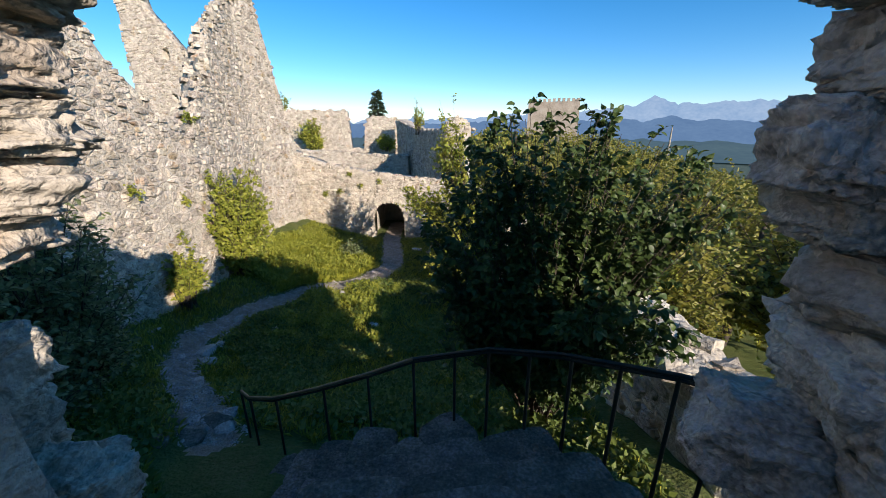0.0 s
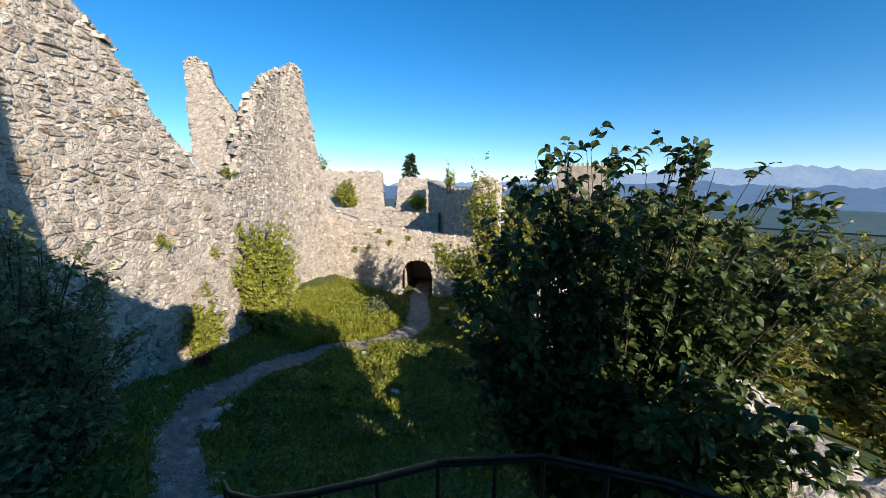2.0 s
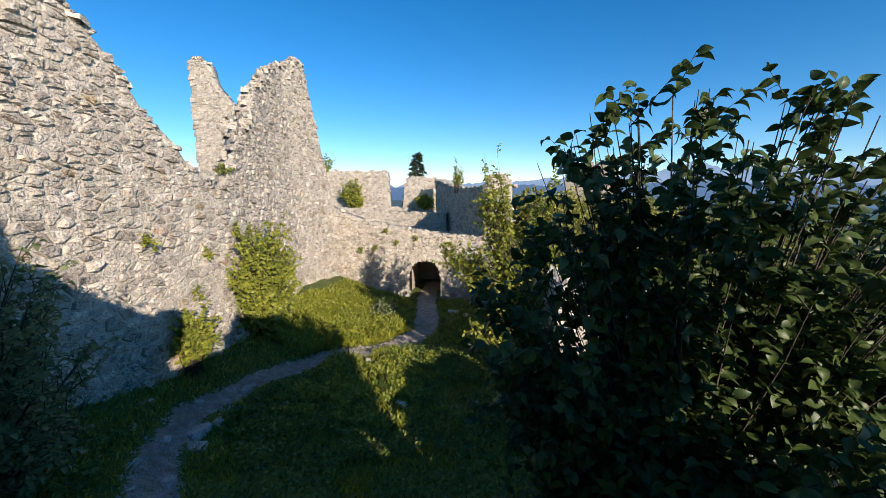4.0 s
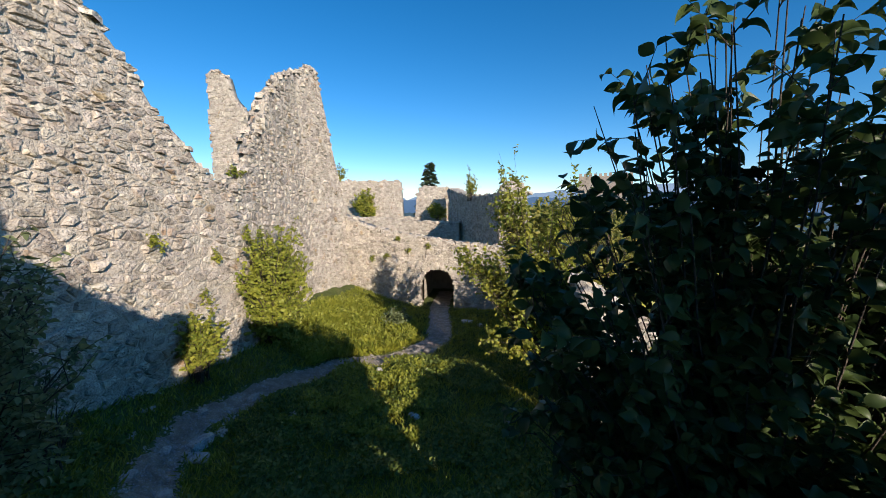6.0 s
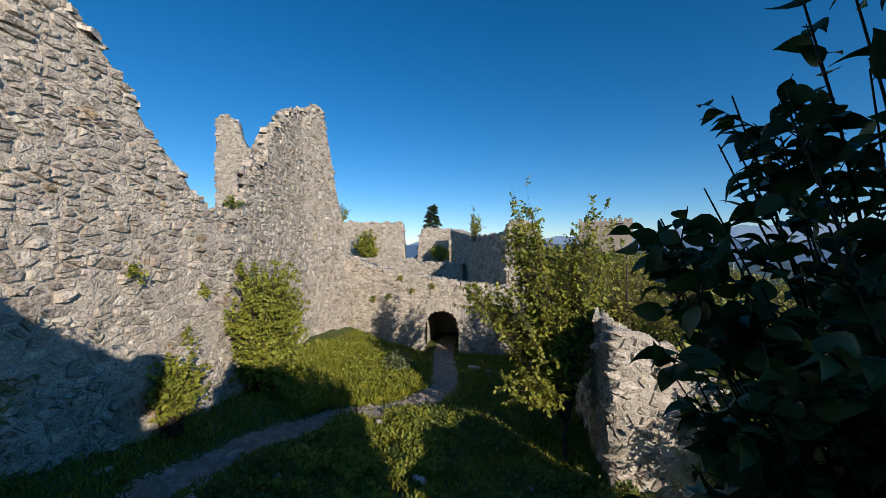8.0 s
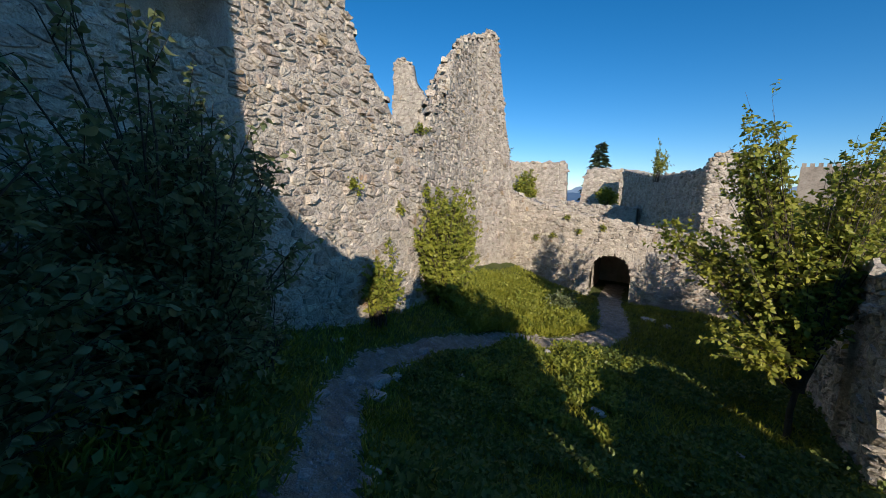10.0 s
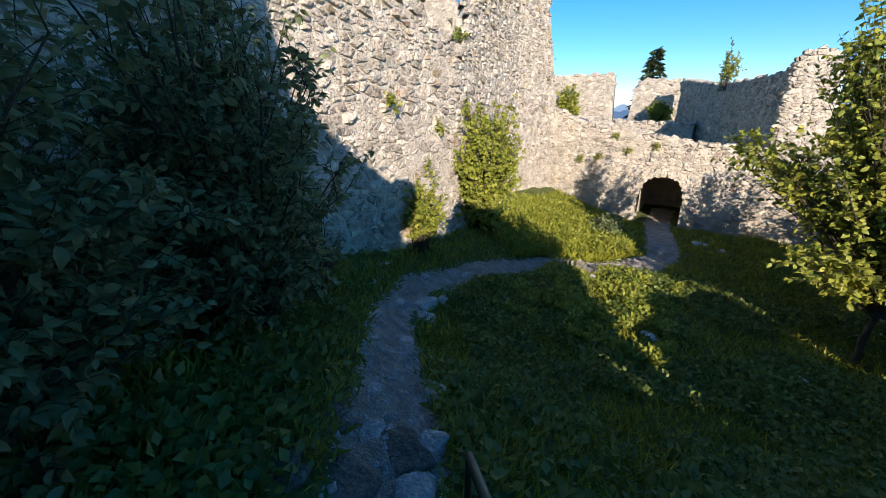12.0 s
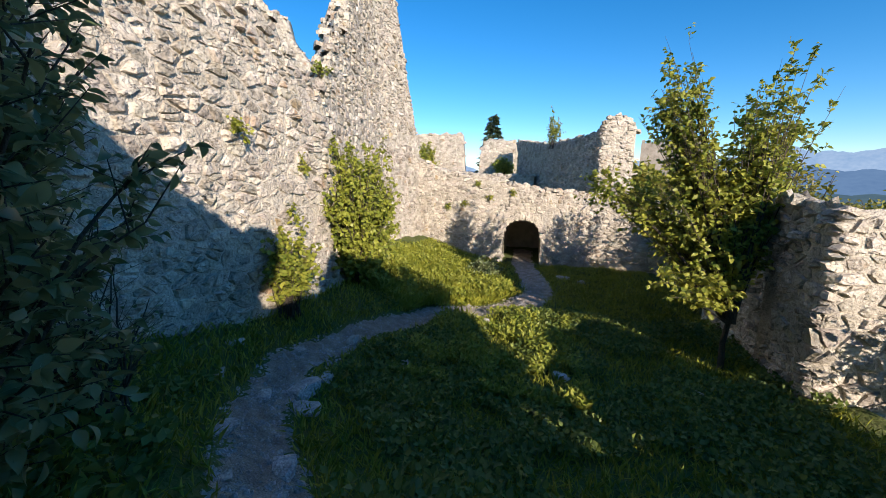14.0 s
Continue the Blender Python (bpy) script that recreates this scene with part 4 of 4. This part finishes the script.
for x, y, z, w, d, a in STEPS:
    for k in (-1, 0, 1):
        me = rock_mesh("step", r_st.randrange(9999), 3, 1.0, 0.07, M_STEP)
        for v in me.vertices:
            v.co.x, v.co.y = (math.copysign(min(abs(q) * 1.3, 0.93), q) for q in v.co.xy)
            v.co.z = max(-0.8, min(v.co.z * 1.6, 0.62 + 0.05 * nz(v.co.x * 3, v.co.y * 3)))
        me.polygons.foreach_set("use_smooth", [False] * len(me.polygons))
        ob = part("step", me, stairs)
        sz = 0.17
        ob.matrix_basis = pose(x, y, z - 0.62 * sz - (0.07 if y > 1.6 else 0.0), 0, 0, a) @ pose(k * w / 3, r_st.uniform(-0.03, 0.03), r_st.uniform(-0.02, 0.0), 0, 0, r_st.uniform(-6, 6)) @ Matrix.Diagonal((w / 6 * 1.12, d * 0.5, sz, 1))
tagged(stairs, "worn uneven stone steps winding down from the gap", "stairs", kind="structure")

RAIL = ((-2.22, 3.36, -1.17), (-2.05, 3.2, -1.12), (-1.7, 3.02, -0.98), (-1.2, 2.88, -0.75), (-0.7, 2.8, -0.53), (-0.26, 2.75, -0.33), (0.38, 2.62, -0.14), (0.85, 2.25, 0.06), (1.33, 1.74, 0.27), (1.6, 1.54, 0.3), (2.0, 1.2, 0.32))
railing = new("iron_railing")
part("handrail", tubes("handrail", [[(Vector(p), 0.016) for p in RAIL[:6]]], M_BRASS, 8), railing, "worn handrail with bare shiny edge")
# Right run coloured black for the dark shade by the bush.
part("handrail", tubes("handrail", [[(Vector(p), 0.015) for p in RAIL[5:]]], M_IRON, 8), railing)
under = [[(Vector(p) - Vector((0, 0, 0.03)), 0.013) for p in RAIL]]
part("lower_bar", tubes("lower_bar", under, M_IRON, 6), railing)


def on_rail(s):
    return Vector((lerp_table([(p[0], p[0]) for p in RAIL], s), lerp_table([(p[0], p[1]) for p in RAIL], s), lerp_table([(p[0], p[2]) for p in RAIL], s)))


for x in (-2.22, -2.03, -1.66, -1.12, -0.68, -0.26, 0.1, 0.38, 0.66, 0.9, 1.12, 1.33, 1.5, 1.66, 1.82):
    p = on_rail(x)
    foot = p - Vector((0, 0, 1.18 if x < 0 else 1.3))
    part("post", tubes("post", [[(foot - Vector((0, 0, 0.2)), 0.014), (p, 0.014)]], M_IRON, 6), railing)
tagged(railing, "black iron railing with slim posts along the steps", "railing")


# ---- loose stones by the path ----
ROCKS = ((-6.5, 7.3, 0.17, 0.09, 0.06), (-4.5, 8.7, 0.10, 0.07, 0.14), (-1.95, 9.3, 0.17, 0.12, 0.10), (-3.5, 11.7, 0.13, 0.1, 0.16), (-5.75, 12.6, 0.22, 0.14, 0.10), (-4.9, 12.45, 0.22, 0.16, 0.10), (-4.2, 12.9, 0.2, 0.12, 0.08), (-4.25, 5.35, 0.11, 0.2, 0.08), (-5.05, 5.6, 0.19, 0.11, 0.05), (-5.3, 7.1, 0.28, 0.2, 0.12), (-5.0, 6.7, 0.2, 0.18, 0.1), (-5.55, 8.9, 0.2, 0.12, 0.08), (-5.3, 7.6, 0.16, 0.14, 0.08), (-3.25, 4.55, 0.12, 0.14, 0.09), (-1.3, 17.6, 0.35, 0.2, 0.12), (-0.7, 17.2, 0.2, 0.15, 0.1), (-6.05, 6.6, 0.12, 0.08, 0.05), (-4.0, 5.0, 0.07, 0.06, 0.03), (-4.4, 5.0, 0.06, 0.05, 0.03), (-3.5, 4.1, 0.1, 0.07, 0.03), (-3.15, 3.75, 0.13, 0.09, 0.03), (-5.45, 6.6, 0.09, 0.14, 0.05), (0.1, 9.4, 0.12, 0.1, 0.08), (-6.2, 12.3, 0.1, 0.1, 0.08), (-5.9, 7.9, 0.14, 0.1, 0.05), (-2.8, 3.9, 0.12, 0.16, 0.1), (-2.65, 3.55, 0.14, 0.14, 0.08))
M_PALE = material("pale_limestone", ((0.26, 0.25, 0.235), (0.44, 0.425, 0.40), (0.62, 0.60, 0.57)), 5, 40, 0.9, 0.7, 30, "object", 0.12)
for i, (x, y, a, b, c) in enumerate(ROCKS):
    rock("field_stone", x, y, ground(x, y) + c * 0.25, a, b, c, 300 + i, "pale limestone rock lying beside the path", "rock", "stones by the path", 2, r_st.uniform(0, 360), 0.1, M_PALE)
FLAGS = ((-2.95, 3.35, 0.26, 0.2), (-3.2, 3.15, 0.2, 0.18), (-2.9, 3.75, 0.24, 0.18), (-3.35, 3.6, 0.18, 0.16))
for i, (x, y, a, b) in enumerate(FLAGS):
    rock("flagstone", x, y, ground(x, y) + 0.0, a, b, 0.05, 400 + i, "flat grey flagstone set in the ground below the steps", "flagstone", "flagstones below the steps", 3, r_st.uniform(-30, 30), 0.0, M_STEP)


# ---- grass, herbs, gravel ----
def scatter(count, seed, keep, x0=-7.2, x1=2.0, y0=1.0, y1=20.0):
    r = random.Random(seed)
    out = []
    while len(out) < count:
        x, y = r.uniform(x0, x1), y0 + (y1 - y0) * r.random() ** 1.35
        if keep(x, y, r):
            out.append((x, y, ground(x, y)))
    return out


def in_steps(x, y):
    """Whether a place lies under the steps or inside the rampart."""
    if y < 0.9:
        return True
    if x > -0.75:
        return y < 2.8 - max(0.0, x - 0.3) * 1.0
    return 1.6 + max(0.0, -1.4 - x) * 0.75 < y < 2.95 + max(0.0, -0.9 - x) * 0.42 and x > -3.0


def off_path(x, y, r):
    return path_distance(x, y) > 0.36 + 0.2 * sig(y - 12) - 0.12 * r.random() and not in_steps(x, y)


def blades(name, pts, length, seed, label, mat, broad, lift):
    r = random.Random(seed)
    way = [(r.gauss(0, 0.55), r.gauss(0, 0.55), lift) for _ in pts]
    tagged(new(name, leaves_mesh(name, pts, way, length, mat, broad, True, seed)), label, "grass", kind="stuff")


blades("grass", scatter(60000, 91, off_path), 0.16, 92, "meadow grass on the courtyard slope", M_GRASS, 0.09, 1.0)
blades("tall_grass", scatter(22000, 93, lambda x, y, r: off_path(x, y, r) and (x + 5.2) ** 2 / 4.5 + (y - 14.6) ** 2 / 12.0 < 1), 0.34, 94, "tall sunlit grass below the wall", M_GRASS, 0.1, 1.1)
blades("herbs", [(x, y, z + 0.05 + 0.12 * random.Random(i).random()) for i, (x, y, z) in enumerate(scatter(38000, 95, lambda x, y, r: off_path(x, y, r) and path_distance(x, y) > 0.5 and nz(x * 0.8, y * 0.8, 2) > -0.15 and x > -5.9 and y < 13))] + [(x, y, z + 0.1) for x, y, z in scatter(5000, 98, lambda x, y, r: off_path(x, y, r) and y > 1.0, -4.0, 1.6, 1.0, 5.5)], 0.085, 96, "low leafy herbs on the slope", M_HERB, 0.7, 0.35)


r_weed = random.Random(99)
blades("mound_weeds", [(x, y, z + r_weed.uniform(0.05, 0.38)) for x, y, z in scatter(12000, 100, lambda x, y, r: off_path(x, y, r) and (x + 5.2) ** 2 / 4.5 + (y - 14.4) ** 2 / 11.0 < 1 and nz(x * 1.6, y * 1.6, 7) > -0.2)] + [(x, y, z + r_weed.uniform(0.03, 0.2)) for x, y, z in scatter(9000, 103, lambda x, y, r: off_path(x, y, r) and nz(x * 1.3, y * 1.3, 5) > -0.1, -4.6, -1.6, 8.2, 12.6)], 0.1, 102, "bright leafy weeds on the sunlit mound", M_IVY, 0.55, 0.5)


def gravel():
    r = random.Random(97)
    verts, faces = [], []
    done = 0
    while done < 5200:
        x, y = r.uniform(-6.4, -1.4), r.uniform(3.2, 19)
        if y > 9 and r.random() < 0.6:
            continue
        if path_distance(x, y) > 0.33 + 0.2 * sig(y - 12):
            continue
        done += 1
        s = 0.008 + 0.034 * r.random() ** 4
        z, o = ground(x, y), len(verts)
        for dx, dy, dz in ((1, 0, 0), (-0.3, 0.9, 0), (-0.8, -0.6, 0), (0.3, -0.9, 0.1), (0.2, 0.2, 0.9), (-0.3, -0.2, 0.8)):
            verts.append((x + s * dx * r.uniform(0.7, 1.3), y + s * dy * r.uniform(0.7, 1.3), z + s * dz * r.uniform(0.5, 1)))
        faces += [tuple(o + i for i in f) for f in ((0, 1, 4), (1, 2, 5), (1, 5, 4), (2, 3, 5), (3, 0, 4), (3, 4, 5))]
    tagged(new("gravel", from_lists("gravel", verts, faces, M_PALE)), "loose pale gravel on the path", "gravel", kind="stuff")


gravel()


# ---- masonry faces, stone by stone ----
rubble(wall_west, WEST, 6.5, WEST.length, lambda s: -3.6, west_top, lambda s, z: 9.6 < s < 13.0 and -2.9 < z < 1.6, 101, skip=lambda s, z: niche(s, z) > 0)
rubble(wall_gate, CROSS, 0.0, 11.0, lambda s: cross_base(s) if GATE_A < s < GATE_B else -4.8, cross_top, lambda s, z: 2.5 < s < 8.0, 102, skip=lambda s, z: abs(s - 5.225) < 1.05 and z < -2.2 and not (abs(s - 5.225) > 0.95 and z < -3.3))
rubble(wall_stub, STUB, 0.0, STUB.length, lambda s: -2.0, stub_top, lambda s, z: s > 13.3, 103)
rubble(wall_middle, MIDDLE, 0.0, 9.4, lambda s: -2.0, middle_top, lambda s, z: False, 107)
rubble(wall_far, FAR, 0.0, 18.0, lambda s: -1.5, far_top, lambda s, z: 6.0 < s < 7.6 and z > 0, 104, wide=(0.2, 0.6), high=(0.14, 0.3))
rubble(wall_spire, SPIRE, 0.0, SPIRE.length, lambda s: 1.0, spire_top, lambda s, z: z > 8.2, 105, wide=(0.18, 0.55), high=(0.12, 0.28), skip=lambda s, z: spire_hole(s, z) > 0)
rubble(wall_low, LOW, 0.0, LOW.length, lambda s: -3.5, low_top, lambda s, z: False, 108)
rubble(wall_east, EAST, 0.0, 7.7, lambda s: -4.6, east_top, lambda s, z: s > 3.2, 106, wide=(0.14, 0.46), high=(0.09, 0.26), proud=(0.012, 0.06))


def arch_mesh(seed):
    r = random.Random(seed)
    j = lambda: r.uniform(-0.14, 0.14)
    _, v, f = stone_from(r, [(-0.5 + j(), -0.5 + j()), (0.5 + j(), -0.5 + j()), (0.5 + j(), 0.5 + j()), (-0.5 + j(), 0.5 + j())], 0.9, 0.03)
    return from_lists("arch_stone", v.tolist(), f, M_STONE)


ARCH_MESHES = [arch_mesh(200 + i) for i in range(5)]


def arch_stones():
    n = 13
    for i in range(n):
        a = math.pi * (i + 0.5) / n
        s, z = 5.225 - 0.95 * math.cos(a), -3.25 + 0.97 * math.sin(a)
        p, d, nrm = CROSS.place(s, z)
        m = Matrix((d * 0.22, nrm * 0.09, Vector((0, 0, 0.34)))).transposed().to_4x4()
        ob = new("arch_stone", ARCH_MESHES[i % 5])
        ob.parent = wall_gate
        rot = Matrix.Rotation(-(math.pi / 2 - a), 4, nrm)
        ob.matrix_local = Matrix.Translation(p) @ rot.to_3x3().to_4x4() @ m


arch_stones()


def wall_crown(parent, line, s0, s1, top, depth, seed, count, size, fall=0.0):
    """Loose weathered stones bedded along a wall's broken top."""
    r = random.Random(seed)
    shared = [arch_mesh(seed + i) for i in range(6)]
    for _ in range(count):
        s = r.uniform(s0, s1)
        p, d, nrm = line.place(s, top(s))
        ob = new("cap_stone", shared[r.randrange(6)])
        ob.parent = parent
        k = size * r.uniform(0.6, 1.3)
        back = r.uniform(0.0, 1.0)
        ob.matrix_local = pose(*(p - nrm * depth * back - Vector((0, 0, fall * back + 0.07))), 90 + r.uniform(-14, 14), r.uniform(-14, 14), r.uniform(0, 360)) @ Matrix.Diagonal((k * 1.35, k * 0.6, k * 1.1, 1))


wall_crown(wall_east, EAST, 0.2, 7.4, east_top, 1.25, 111, 190, 0.22, 0.9)
wall_crown(wall_low, LOW, 0.1, 4.7, low_top, 0.55, 181, 60, 0.24)
wall_crown(wall_west, WEST, 13.9, 20.0, west_top, 0.9, 161, 150, 0.24, 1.25)
wall_crown(wall_west, WEST, 20.0, 22.0, west_top, 1.0, 165, 40, 0.22, 0.3)
wall_crown(wall_middle, MIDDLE, 0.2, 9.2, middle_top, 0.9, 171, 40, 0.2)
wall_crown(wall_west, WEST, 9.0, 13.6, west_top, 1.0, 121, 70, 0.2)
wall_crown(wall_gate, CROSS, 0.2, 10.5, cross_top, 0.8, 131, 70, 0.18)
wall_crown(wall_stub, STUB, 5.0, 14.4, stub_top, 0.8, 141, 50, 0.2)
wall_crown(wall_far, FAR, 0.0, 16.0, far_top, 0.8, 151, 50, 0.2)
wall_crown(wall_spire, SPIRE, 0.1, 5.5, spire_top, 0.9, 191, 40, 0.24)
